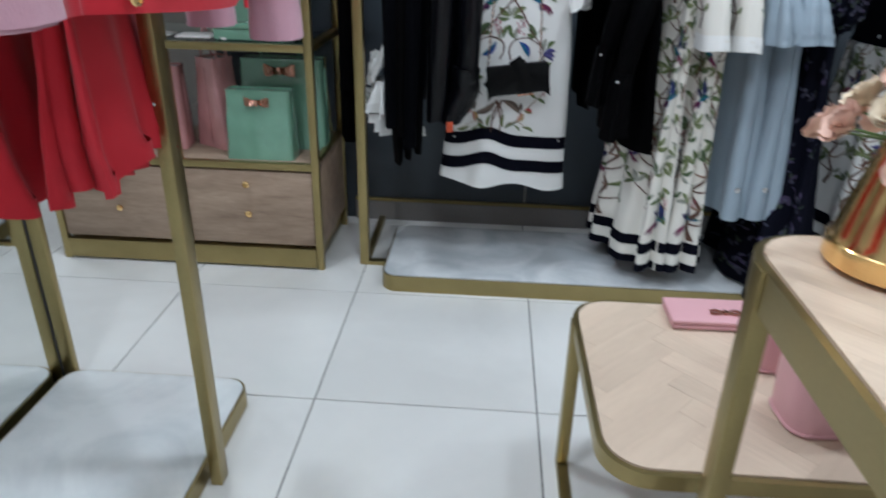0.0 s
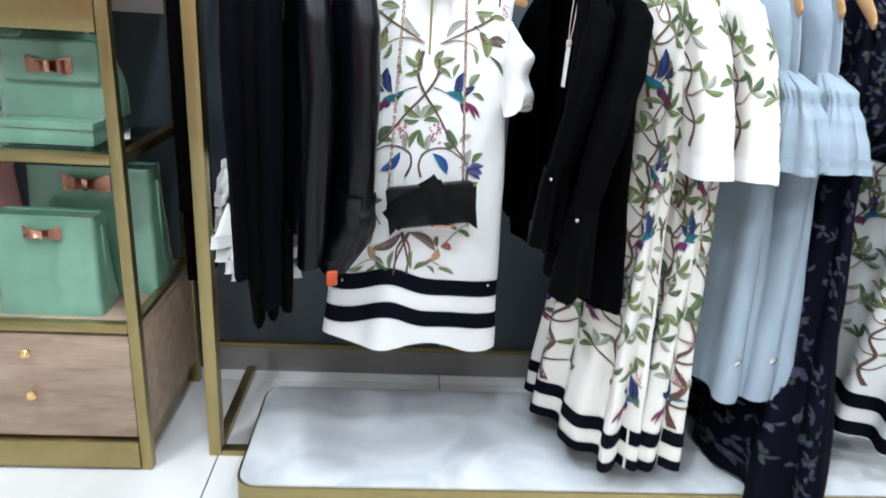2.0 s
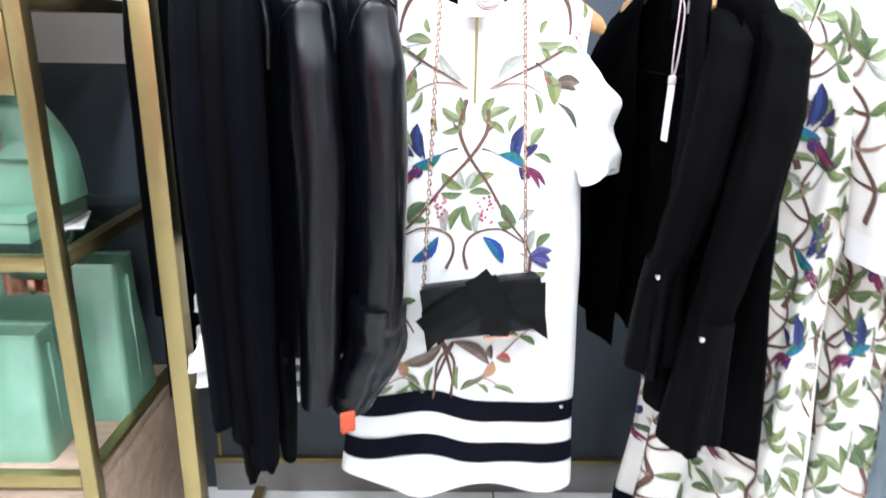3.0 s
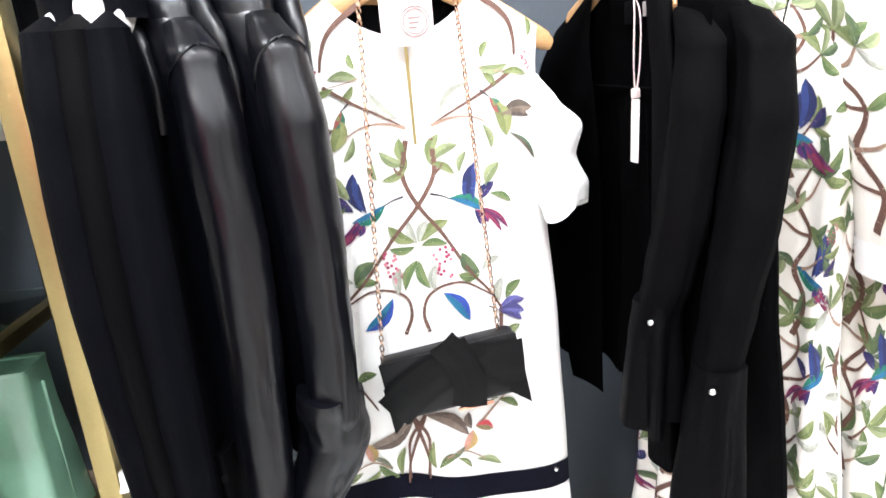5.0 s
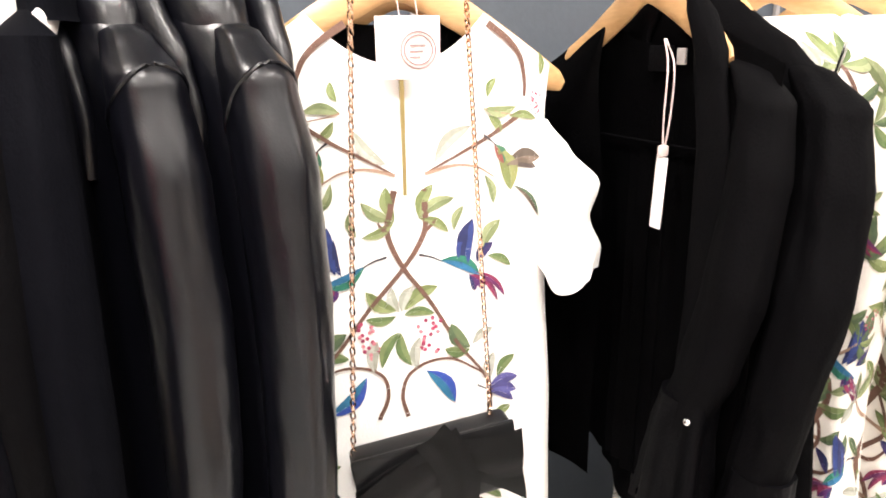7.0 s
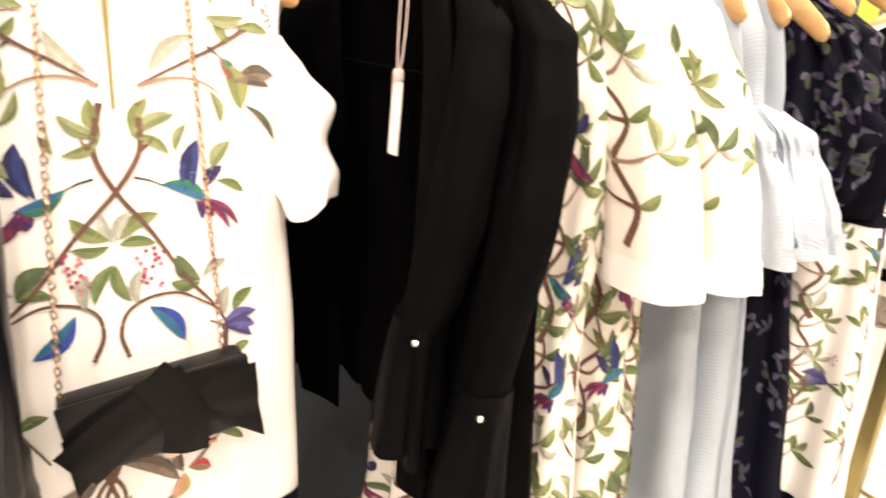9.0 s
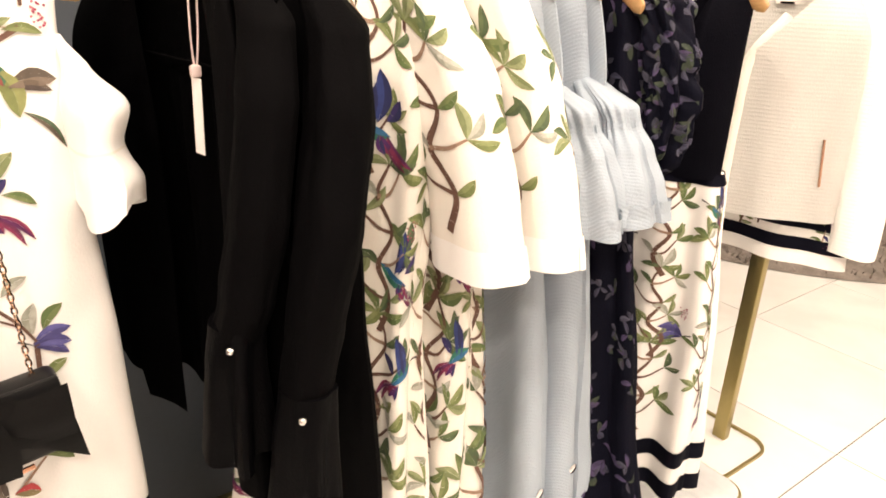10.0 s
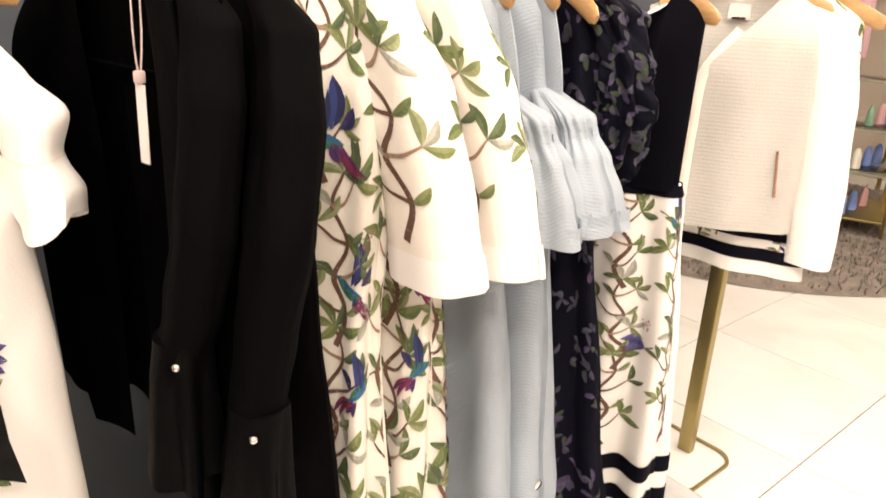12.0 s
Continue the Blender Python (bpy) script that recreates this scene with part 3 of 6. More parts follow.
red_rack = thing("garment_rack", (-0.145, -0.914, 0), "brass garment rail holding red jackets and trousers", "clothes rack")
part("post", boxed(-0.013, 0.013, -0.02, 0.02, 0.0, 1.72, bevel=0.002), BRASS, red_rack)
part("rail", rod(bmesh.new(), [(-0.53, -0.05, 1.70), (0.22, -0.05, 1.70)], 0.0125, n=14), BRASS, red_rack, "round brass rail")
part("bracket", boxed(-0.010, 0.010, -0.06, -0.0205, 1.68, 1.72, bevel=0.002), BRASS, red_rack)
part("lower_rail", rod(bmesh.new(), [(-0.53, 0.02, 1.14), (-0.0135, 0.02, 1.14)], 0.010, n=12), BRASS, red_rack)


# ---- hangers ----
def hanger(x, y, z, turn, span=0.20, drop=0.10, rail=RAIL_Z, light=False, group="hangers on the rail"):
    """A wooden hanger whose arms meet at (x, y, z); turn 0 lies along the rail."""
    h = thing("coat_hanger", (x, y, z), "curved varnished wooden coat hanger with a metal hook" if not light else "white card-wrapped coat hanger on the rail", "hanger", group, m=pose(x, y, z, 0, 0, turn))
    pts = spline([(-span, 0.012, -drop), (-span * 0.72, 0.0, -drop * 0.70), (-span * 0.3, -0.004, -drop * 0.24), (0, 0, 0), (span * 0.3, -0.004, -drop * 0.24), (span * 0.72, 0.0, -drop * 0.70), (span, 0.012, -drop)], 5)
    n = len(pts)
    part("hanger_bar", rod(bmesh.new(), pts, 0.0062, 0.0165, 14, taper=[0.45 if i in (0, n - 1) else 0.78 + 0.42 * math.sin(math.pi * i / (n - 1)) for i in range(n)]), HANGER_WOOD if not light else PAPER, h)
    up = rail - z
    part("hook", rod(bmesh.new(), spline([(0, 0, 0.012), (0, 0, up * 0.55), (0.0, 0.016, up - 0.004), (0.0, 0.0, up + 0.0165), (0.0, -0.016, up + 0.002)], 5), 0.0018, n=6), STEEL, h, "thin metal hook")
    return h


def sleeve(parent, path, radii, seed, material, name="sleeve", label="", amp=0.006, folds=3, squash=1.0, nu=40, nv=36, lumps=1.0, gather=None, creases=0.0):
    """A hanging sleeve down a path of (z, x, y) with radii along it."""
    (z0, x0, y0), r0 = path[0], radii[0]
    path, radii = [(z0 + 0.012, x0, y0 * 0.80), (z0 + 0.008, x0, y0 * 0.86), (z0, x0, y0 * 0.95), *path[1:]], [0.004, r0 * 0.5, r0 * 0.9, *radii[1:]]
    rows = [(z, x, y, r * squash, r, amp * min(1, 0.1 + i * 0.2)) for i, ((z, x, y), r) in enumerate(zip(path, radii))]
    d = Drape(rows, folds, seed, 1.0, 0.004)
    d.lumps, d.gather, d.creases = lumps, gather, creases
    ob = part(name, d.mesh(nu, nv), material, parent, label)
    return d, ob


def dress_with_prints():
    """The sleeveless printed shift that faces out from the rail, on its hanger."""
    cx, cy = 0.50, 0.262
    g = thing("printed_dress", (cx, cy, 0), "white shift dress with mirrored leafy print and striped hem", "dress")
    prof = [(1.26, 0.186, 0.012), (1.20, 0.184, 0.022), (1.13, 0.178, 0.030), (1.08, 0.178, 0.034), (0.95, 0.182, 0.036), (0.75, 0.194, 0.042), (0.5, 0.208, 0.046), (0.30, 0.224, 0.05)]
    shift = lambda z: -0.014 * max(0, (0.75 - z) / 0.4)

    def top(s, back):
        a = abs(s)
        if a < 0.098:
            return 1.243 - (0.012 if back else 0.054) * (1 - (a / 0.098) ** 2.2)
        return 1.243 - 0.050 * (a - 0.098) / 0.075

    def hem(s):
        return 0.338 - 0.04 * s + 0.010 * math.sin(26 * s + 0.6)

    def front(s, z, out=0.0):
        w, d = blend(prof, z)
        q = max(0.0, 1 - (s / w) ** 2)
        low = max(0.0, min(1.0, (0.75 - z) / 0.4))
        ripple = low * (0.020 * math.exp(-((s + 0.07) / 0.045) ** 2) - 0.012 * math.exp(-((s - 0.06) / 0.08) ** 2) + 0.006 * math.sin(30 * s + 4 * z))
        ripple += 0.0035 * noise.noise((s * 9, z * 5, 1.7)) + 0.0012 * noise.noise((s * 30, z * 18, 4.2))
        return Vector((s + shift(z), -d * q ** 0.42 - ripple * q ** 0.3 - out, z))

    def rear(s, z):
        w, d = blend(prof, z)
        return Vector((s + shift(z), d * 0.8 * max(0.0, 1 - (s / w) ** 2) ** 0.5, z))

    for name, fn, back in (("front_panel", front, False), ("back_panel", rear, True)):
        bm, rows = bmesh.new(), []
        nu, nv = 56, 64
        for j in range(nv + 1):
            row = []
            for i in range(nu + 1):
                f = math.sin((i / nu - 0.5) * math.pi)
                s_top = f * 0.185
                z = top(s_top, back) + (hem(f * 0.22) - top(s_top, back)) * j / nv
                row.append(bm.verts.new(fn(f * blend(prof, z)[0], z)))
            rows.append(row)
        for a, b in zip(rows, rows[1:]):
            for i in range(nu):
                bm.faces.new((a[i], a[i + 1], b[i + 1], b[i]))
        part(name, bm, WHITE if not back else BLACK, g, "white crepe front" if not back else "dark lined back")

    # hem stripes
    wave = lambda s: 0.030 * math.exp(-((s + 0.06) / 0.06) ** 2) - 0.02 * (s + 0.06)
    for z0, z1 in ((0.478, 0.520), (0.392, 0.434)):
        bm, rows = bmesh.new(), []
        for k in range(5):
            row = []
            for i in range(57):
                f = math.sin((i / 56 - 0.5) * math.pi) * 0.997
                z = z0 + (z1 - z0) * k / 4
                s = f * blend(prof, z)[0]
                row.append(bm.verts.new(front(s, z + wave(s), 0.0022)))
            rows.append(row)
        for a, b in zip(rows, rows[1:]):
            for i in range(56):
                bm.faces.new((a[i], a[i + 1], b[i + 1], b[i]))
        part("hem_stripe", bm, NAVY, g, "navy hem stripe")

    # mirrored print, about an axis that leans a little
    d = Dye(lambda s, z, o: front(s, z, o))
    rng = random.Random(5)
    FRESH, OLIVE, PALE, DEEP, GREY = GREENS
    lines = [
        ([(0.108, 1.232), (0.133, 1.213), (0.147, 1.195), (0.152, 1.172), (0.152, 1.151)], 0.0075, BROWN),
        ([(0.147, 1.131), (0.105, 1.107), (0.070, 1.090), (0.029, 1.069)], 0.0048, BROWN),
        ([(0.029, 1.069), (0.062, 1.077), (0.090, 1.074), (0.112, 1.061)], 0.0036, TAN),
        ([(-0.007, 1.052), (-0.012, 1.030), (-0.016, 1.000), (0.001, 0.960), (0.032, 0.916), (0.065, 0.859), (0.093, 0.823), (0.108, 0.795)], 0.0066, BROWN),
        ([(-0.016, 1.002), (-0.024, 1.010), (-0.027, 1.016)], 0.0045, BROWN),
        ([(0.000, 0.773), (-0.006, 0.801), (0.003, 0.827), (0.027, 0.840), (0.057, 0.841), (0.086, 0.824), (0.104, 0.810)], 0.0046, BROWN),
        ([(0.100, 1.139), (0.110, 1.136), (0.140, 1.130)], 0.0022, TAN),
        ([(0.108, 0.795), (0.100, 0.74), (0.062, 0.69), (0.036, 0.655)], 0.0055, BROWN),
        ([(-0.016, 0.640), (-0.040, 0.606), (-0.044, 0.580), (-0.044, 0.540)], 0.0052, BROWN),
        ([(-0.034, 0.636), (-0.020, 0.590), (-0.014, 0.560), (-0.015, 0.528)], 0.0052, BROWN),
        ([(0.066, 0.606), (0.094, 0.640), (0.122, 0.666)], 0.0036, TAN),
        ([(0.012, 0.560), (0.045, 0.565), (0.085, 0.538)], 0.0030, TAN),
    ]
    leaves = [
        (0.142, 1.140, 0.100, 1.139, 0.013, PALE), (0.131, 1.129, 0.168, 1.124, 0.010, OLIVE), (0.106, 1.131, 0.121, 1.111, 0.010, OLIVE), (0.105, 1.151, 0.116, 1.173, 0.009, OLIVE),
        (0.040, 1.081, 0.085, 1.121, 0.015, GREY), (0.100, 1.064, 0.111, 1.029, 0.010, PALE), (0.171, 1.200, 0.173, 1.174, 0.008, OLIVE),
        (0.021, 1.018, 0.038, 1.057, 0.015, OLIVE), (0.021, 1.018, 0.064, 1.040, 0.014, PALE), (0.021, 1.018, 0.056, 0.999, 0.011, OLIVE),
        (0.098, 0.978, 0.120, 1.010, 0.016, PALE), (0.103, 0.967, 0.134, 0.951, 0.010, FRESH), (0.062, 1.000, 0.074, 1.030, 0.010, PALE),
        (0.000, 0.908, 0.042, 0.935, 0.017, OLIVE), (-0.003, 0.906, 0.012, 0.938, 0.013, GREY), (-0.001, 0.902, 0.037, 0.901, 0.012, FRESH),
        (0.007, 0.838, -0.006, 0.882, 0.014, FRESH), (0.014, 0.832, 0.018, 0.874, 0.014, GREY),
        (0.081, 0.852, 0.056, 0.886, 0.019, DEEP), (0.083, 0.856, 0.111, 0.874, 0.012, GREY), (0.081, 0.850, 0.048, 0.854, 0.014, FRESH),
        (0.106, 0.805, 0.112, 0.842, 0.015, GREY), (0.116, 0.808, 0.140, 0.834, 0.015, FRESH), (0.110, 0.745, 0.135, 0.765, 0.014, OLIVE), (0.070, 0.700, 0.040, 0.715, 0.014, FRESH),
        (-0.004, 0.546, -0.006, 0.594, 0.012, OLIVE), (0.000, 0.545, 0.034, 0.562, 0.014, FRESH), (0.058, 0.548, 0.100, 0.532, 0.012, PALE), (0.030, 0.556, 0.052, 0.534, 0.008, OLIVE),
        (0.098, 0.646, 0.128, 0.630, 0.012, FRESH), (0.098, 0.648, 0.076, 0.668, 0.010, OLIVE),
    ]
    for m in (1, -1):
        def on(a, b):
            lean = 0.10 * (b - 0.95) if b > 0.75 else -0.020 + 0.05 * (b - 0.75)
            return lean - 0.006 + m * (a - lean), b
        for line, w, c in lines:
            d.vine([on(a, b) for a, b in line], w, c)
        for x0, z0, x1, z1, w, c in leaves:
            d.stroke(on(x0, z0), on(x1, z1), w, *(c if m > 0 else c[::-1]))
        d.bloom(*on(0.080, 0.955), 0.056, m < 0, 0)
        d.bloom(*on(0.130, 1.070), 0.055, m < 0, 1)
        d.bloom(*on(0.122, 0.790), 0.046, m < 0, 2)
        for x0, z0, x1, z1, w, c1, c2 in ((0.024, 0.830, 0.060, 0.782, 0.020, (0.02, 0.05, 0.26), (0.015, 0.11, 0.20)), (-0.018, 0.640, 0.050, 0.592, 0.022, (0.10, 0.075, 0.06), (0.17, 0.13, 0.105)), (0.056, 0.600, 0.042, 0.566, 0.020, (0.38, 0.26, 0.10), (0.42, 0.22, 0.17)), (0.054, 0.602, 0.050, 0.632, 0.013, (0.14, 0.11, 0.09), (0.08, 0.06, 0.05)), (0.060, 0.606, 0.088, 0.598, 0.018, (0.42, 0.05, 0.06), (0.20, 0.16, 0.08)), (0.044, 0.576, 0.012, 0.556, 0.010, (0.12, 0.14, 0.09), (0.18, 0.18, 0.14))):
            d.stroke(on(x0, z0), on(x1, z1), w, c1, c2)
        d.berries(*on(0.030, 0.896), 0.046, rng)
        d.berries(*on(0.166, 1.155), 0.026, rng)
        d.berries(*on(0.120, 0.678), 0.024, rng)
    d.finish("leafy_print", g, "mirrored print of leaves, vines and bright blooms")
    part("neck_zip", boxed(-0.0022, 0.0022, front(0, 1.12).y - 0.004, front(0, 1.12).y + 0.004, 1.045, 1.190), BRASS, g, "fine brass neck zip")
    for m in (1, -1):
        sl = Drape([(1.122, m * 0.176, -0.002, 0.004, 0.012, 0.0), (1.088, m * 0.188, -0.014, 0.014, 0.036, 0.001), (1.056, m * 0.198, -0.030, 0.032, 0.056, 0.001), (1.050, m * 0.198, -0.030, 0.033, 0.058, 0.001), (1.012, m * 0.193, -0.030, 0.026, 0.054, 0.002), (1.004, m * 0.194, -0.030, 0.027, 0.055, 0.003), (0.970, m * 0.200, -0.034, 0.033, 0.062, 0.006), (0.940, m * 0.197, -0.034, 0.032, 0.064, 0.009)], 3, 2.0 + m, 1.0, 0.014)
        part("sleeve_seam", sl.ring(1.008, 1.011, 0.0012, 60), CREAM, g)
        part("sleeve", sl.mesh(44, 26), WHITE, g, "short flounced white sleeve")
        part("snap", moved(lathe(bmesh.new(), [(0.002, -0.002), (0.0045, 0), (0.003, 0.003), (0.001, 0.004)], 10), pose(0.178 * m - 0.005, front(0.178 * m, 0.52).y - 0.003, 0.505, 90)), STEEL, g)
    hanger(cx, cy, 1.275, 0, 0.205, 0.115)
    hanger(cx + 0.012, cy + 0.035, 1.268, 3, 0.205, 0.11)

    # swing tags
    for k, (dx, dy, w, mat_) in enumerate(((-0.004, -0.052, 0.026, PAPER), (0.014, -0.057, 0.0235, PINK_PAPER))):
        t = thing("swing_tag", (cx + dx, cy + dy, 1.214), "blush card swing tag with a printed ring, hung at the neck", "price tag", "neck tags")
        part("card", boxed(-w, w, -0.0008, 0.0008, -0.040, 0.024, bevel=0.0006, segs=1), mat_, t)
        if k:
            for r in (0.0185, 0.0150):
                rg = [(r * math.cos(radians(a * 12)), -0.0016, -0.010 + r * math.sin(radians(a * 12))) for a in range(31)]
                part("printed_ring", rod(bmesh.new(), rg, 0.0006, n=5, up=(0, 1, 0)), INK, t)
            for q in range(3):
                part("printed_bar", boxed(-0.009, 0.002 + 0.003 * q, -0.0018, -0.001, -0.018 + 0.006 * q, -0.0165 + 0.006 * q), INK, t)
        part("cord", rod(bmesh.new(), spline([(0, 0, 0.022), (-0.003, 0.004, 0.055), (0.004, 0.035, 0.085)], 4), 0.0007, n=5), PINK_PAPER, t)
    return front, cx, cy


DRESS, DX, DY = dress_with_prints()


def clutch():
    c = thing("clutch_bag", (DX + 0.024, DY - 0.078, 0.726), "small black folded-bow clutch bag hung on gold chains", "handbag", m=pose(DX + 0.019, DY - 0.078, 0.724, 0, -8, 0) @ Matrix.Scale(0.95, 4))
    part("body", boxed(-0.103, 0.103, -0.018, 0.022, -0.056, 0.044, bevel=0.010, segs=3), SATIN, c)
    flap = bmesh.new()
    box(flap, -0.1035, 0.1035, -0.0255, -0.0185, -0.012, 0.047, 0.003)
    part("flap", flap, SATIN, c)
    bow = bmesh.new()
    rows = []
    for k in range(9):
        t = k / 8
        half = 0.030 + 0.034 * abs(t - 0.45) ** 1.2 * 1.6
        zc = -0.022 + 0.055 * math.sin(t * 3.1) - 0.006
        rows.append([bow.verts.new((-0.105 + 0.21 * t, -0.030 - 0.012 * math.sin(math.pi * t) - 0.003 * (q % 2), zc + half * (q / 4 - 0.5) * 1.5)) for q in range(5)])
    for a, b in zip(rows, rows[1:]):
        for q in range(4):
            bow.faces.new((a[q], a[q + 1], b[q + 1], b[q]))
    bmesh.ops.solidify(bow, geom=bow.faces[:], thickness=0.005)
    part("bow", bow, SATIN, c, "wide folded satin bow")
    def folded(name, pts, half, bulge, front):
        """A strip of satin along points (x, z), pleated lengthwise."""
        fb, strip = bmesh.new(), []
        line = spline([(px, front, pz) for px, pz in pts], 6)
        for i, p in enumerate(line):
            d = (line[min(i + 1, len(line) - 1)] - line[max(i - 1, 0)]).normalized()
            o, t = Vector((-d.z, 0, d.x)), i / (len(line) - 1)
            hw = half[0] + (half[1] - half[0]) * t
            strip.append([fb.verts.new(p + o * hw * (q / 4 - 1) + Vector((0, -bulge * math.sin(math.pi * (0.15 + 0.7 * t)) - 0.003 * math.cos((q - 4) * math.pi * 0.25), 0))) for q in range(9)])
        for a, b in zip(strip, strip[1:]):
            for q in range(8):
                fb.faces.new((a[q], a[q + 1], b[q + 1], b[q]))
        bmesh.ops.solidify(fb, geom=fb.faces[:], thickness=0.005)
        part(name, fb, SATIN, c)

    folded("bow_loop", [(-0.100, -0.028), (-0.055, 0.002), (0.0, 0.028), (0.036, 0.040)], (0.030, 0.026), 0.010, -0.034)
    folded("bow_loop", [(0.030, 0.030), (0.062, 0.012), (0.106, 0.006)], (0.026, 0.034), 0.008, -0.034)
    folded("knot", [(-0.006, 0.070), (0.012, 0.034), (0.020, -0.006), (0.012, -0.040)], (0.022, 0.026), 0.006, -0.046)
    part("metal_plate", boxed(-0.005, 0.05, -0.022, -0.018, -0.060, -0.054, bevel=0.001), ROSE_GOLD, c, "rose gold edge plate")
    for sx, tx in ((-0.098, 0.016), (0.080, 0.136)):
        ch = bmesh.new()
        a, b = Vector((sx, 0.002, 0.040)), Vector((tx, 0.028, 0.64))
        n = 74
        for k in range(n):
            p = a + (b - a) * (k + 0.5) / n
            ang = 90 * (k % 2) + 25
            ring = [pose(*p, 0, 0, ang) @ Vector((0.0029 * math.cos(q * math.pi / 4), 0, 0.0056 * math.sin(q * math.pi / 4))) for q in range(9)]
            rod(ch, ring, 0.0012, n=4, up=(0.3, 1, 0))
        part("chain", ch, CHAIN_GOLD, c, "fine rose gold chain")


clutch()


# ---- clothes hung edge-on along the rail ----
def edge_on(name, label, category, x, turn, rows, material, folds=7, seed=1, body="body", y=RAIL_Y, hang=True, top=1.26, nu=84, nv=44, crease=1.0, hem=0.0, group="", rail=RAIL_Z, span=0.19, drop=0.075, notch=None):
    """A garment on a hanger square to the rail. rows: (z, x, y, half x, half y, folds) about the hook; the near shoulder points to -y."""
    g = thing(name, (x, y, 0), label, category, group, m=pose(x, y, 0, 0, 0, turn))
    d = Drape(rows, folds, seed, crease, hem, notch)
    part(body, d.mesh(nu, nv), material, g)
    if hang:
        hanger(x, y, top + 0.012, turn + 90, span, drop, rail)
    return g, d


JACKET = lambda w=0.042, hem=0.62, d=0.20: [(1.255, 0, 0, 0.018, 0.055, 0), (1.235, 0, 0, 0.03, 0.085, 0.001), (1.205, 0, 0, w * 0.85, 0.155, 0.002), (1.175, 0, 0, w, d - 0.012, 0.003), (1.05, 0, 0, w * 1.1, d - 0.006, 0.005), (0.85, 0, 0.005, w * 1.15, d - 0.01, 0.007), (hem, 0, 0.01, w * 1.2, d, 0.010)]


def long_sleeve(g, x, shoulder, cuff, lean, material, seed, r=0.05, near=-0.185, out=0.0, label="", bend=0.0):
    path, rad = [], []
    for k in range(8):
        t = k / 7
        path.append((shoulder - (shoulder - cuff) * t, x + lean * t + bend * math.sin(math.pi * t), near - 0.022 - 0.035 * math.sin(math.pi * min(1, t * 1.2)) - out * t))
        rad.append((0.030, r * 0.95, r, r * 0.98, r * 0.92, r * 0.86, r * 0.80, r * 0.76)[k])
    return sleeve(g, path, rad, seed, material, "sleeve", label, 0.0045, 4, 0.80)


# black tailored jackets at the end of the rail
for k, (x, cuff, seed) in enumerate(((0.098, 0.585, 2), (0.130, 0.56, 5), (0.162, 0.52, 9))):
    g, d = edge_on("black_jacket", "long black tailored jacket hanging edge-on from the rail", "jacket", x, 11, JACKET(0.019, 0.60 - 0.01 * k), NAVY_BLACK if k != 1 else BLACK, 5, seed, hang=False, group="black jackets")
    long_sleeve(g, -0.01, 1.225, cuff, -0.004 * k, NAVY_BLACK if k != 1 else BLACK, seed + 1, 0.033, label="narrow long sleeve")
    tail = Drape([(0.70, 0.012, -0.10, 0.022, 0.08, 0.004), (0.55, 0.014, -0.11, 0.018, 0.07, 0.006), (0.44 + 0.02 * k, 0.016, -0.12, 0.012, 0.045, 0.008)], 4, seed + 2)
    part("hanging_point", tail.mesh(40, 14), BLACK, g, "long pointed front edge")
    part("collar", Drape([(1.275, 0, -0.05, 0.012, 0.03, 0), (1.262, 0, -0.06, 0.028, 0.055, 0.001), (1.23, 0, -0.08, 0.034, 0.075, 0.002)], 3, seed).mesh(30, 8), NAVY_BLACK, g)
    part("cuff_button", moved(lathe(bmesh.new(), [(0.003, 0), (0.005, 0.001), (0.004, 0.003)], 10), pose(0.02, -0.235, 0.70, 90)), BLACK, g)
    lh = hanger(x, RAIL_Y, 1.272, 99 + 2 * k, 0.175, 0.055, light=True)
    if k == 1:
        part("shoulder_cover", boxed(-0.158, -0.118, -0.017, 0.017, -0.085, -0.012, bevel=0.015, segs=4), PAPER, lh, "white shoulder cover with a printed ring")
        part("printed_ring", moved(lathe(bmesh.new(), [(0.007, 0), (0.012, 0.0005), (0.012, 0.0012), (0.007, 0.0012)], 20), pose(-0.138, 0.0172, -0.045, -90)), GREY_LINING, lh)

wg, wd = edge_on("white_ruffled_blouse", "white ruffled blouse hanging between black jackets", "blouse", 0.052, 0, [(1.24, 0.05, 0.05, 0.01, 0.06, 0), (1.19, 0.05, 0.05, 0.015, 0.09, 0.001), (0.85, 0.05, 0.06, 0.016, 0.09, 0.002), (0.74, 0.02, 0.07, 0.03, 0.08, 0.006), (0.70, 0.0, 0.06, 0.040, 0.06, 0.012)], WHITE, 13, 3, hang=False, hem=0.04)
for q, (rz0, rz1, rx, rh) in enumerate(((0.68, 0.595, 0.016, 0.048), (0.61, 0.54, 0.034, 0.052), (0.575, 0.495, 0.058, 0.052))):
    part("ruffle", Drape([(rz0, rx, 0.055, rh * 0.7, 0.06, 0.006), ((rz0 + rz1) / 2, rx + 0.004, 0.05, rh * 0.9, 0.072, 0.024), (rz1, rx + 0.008, 0.045, rh * 1.1, 0.08, 0.042)], 9 + 2 * q, 4 + q, 0.8, 0.014).mesh(150, 12), WHITE, wg, "uneven white ruffle")

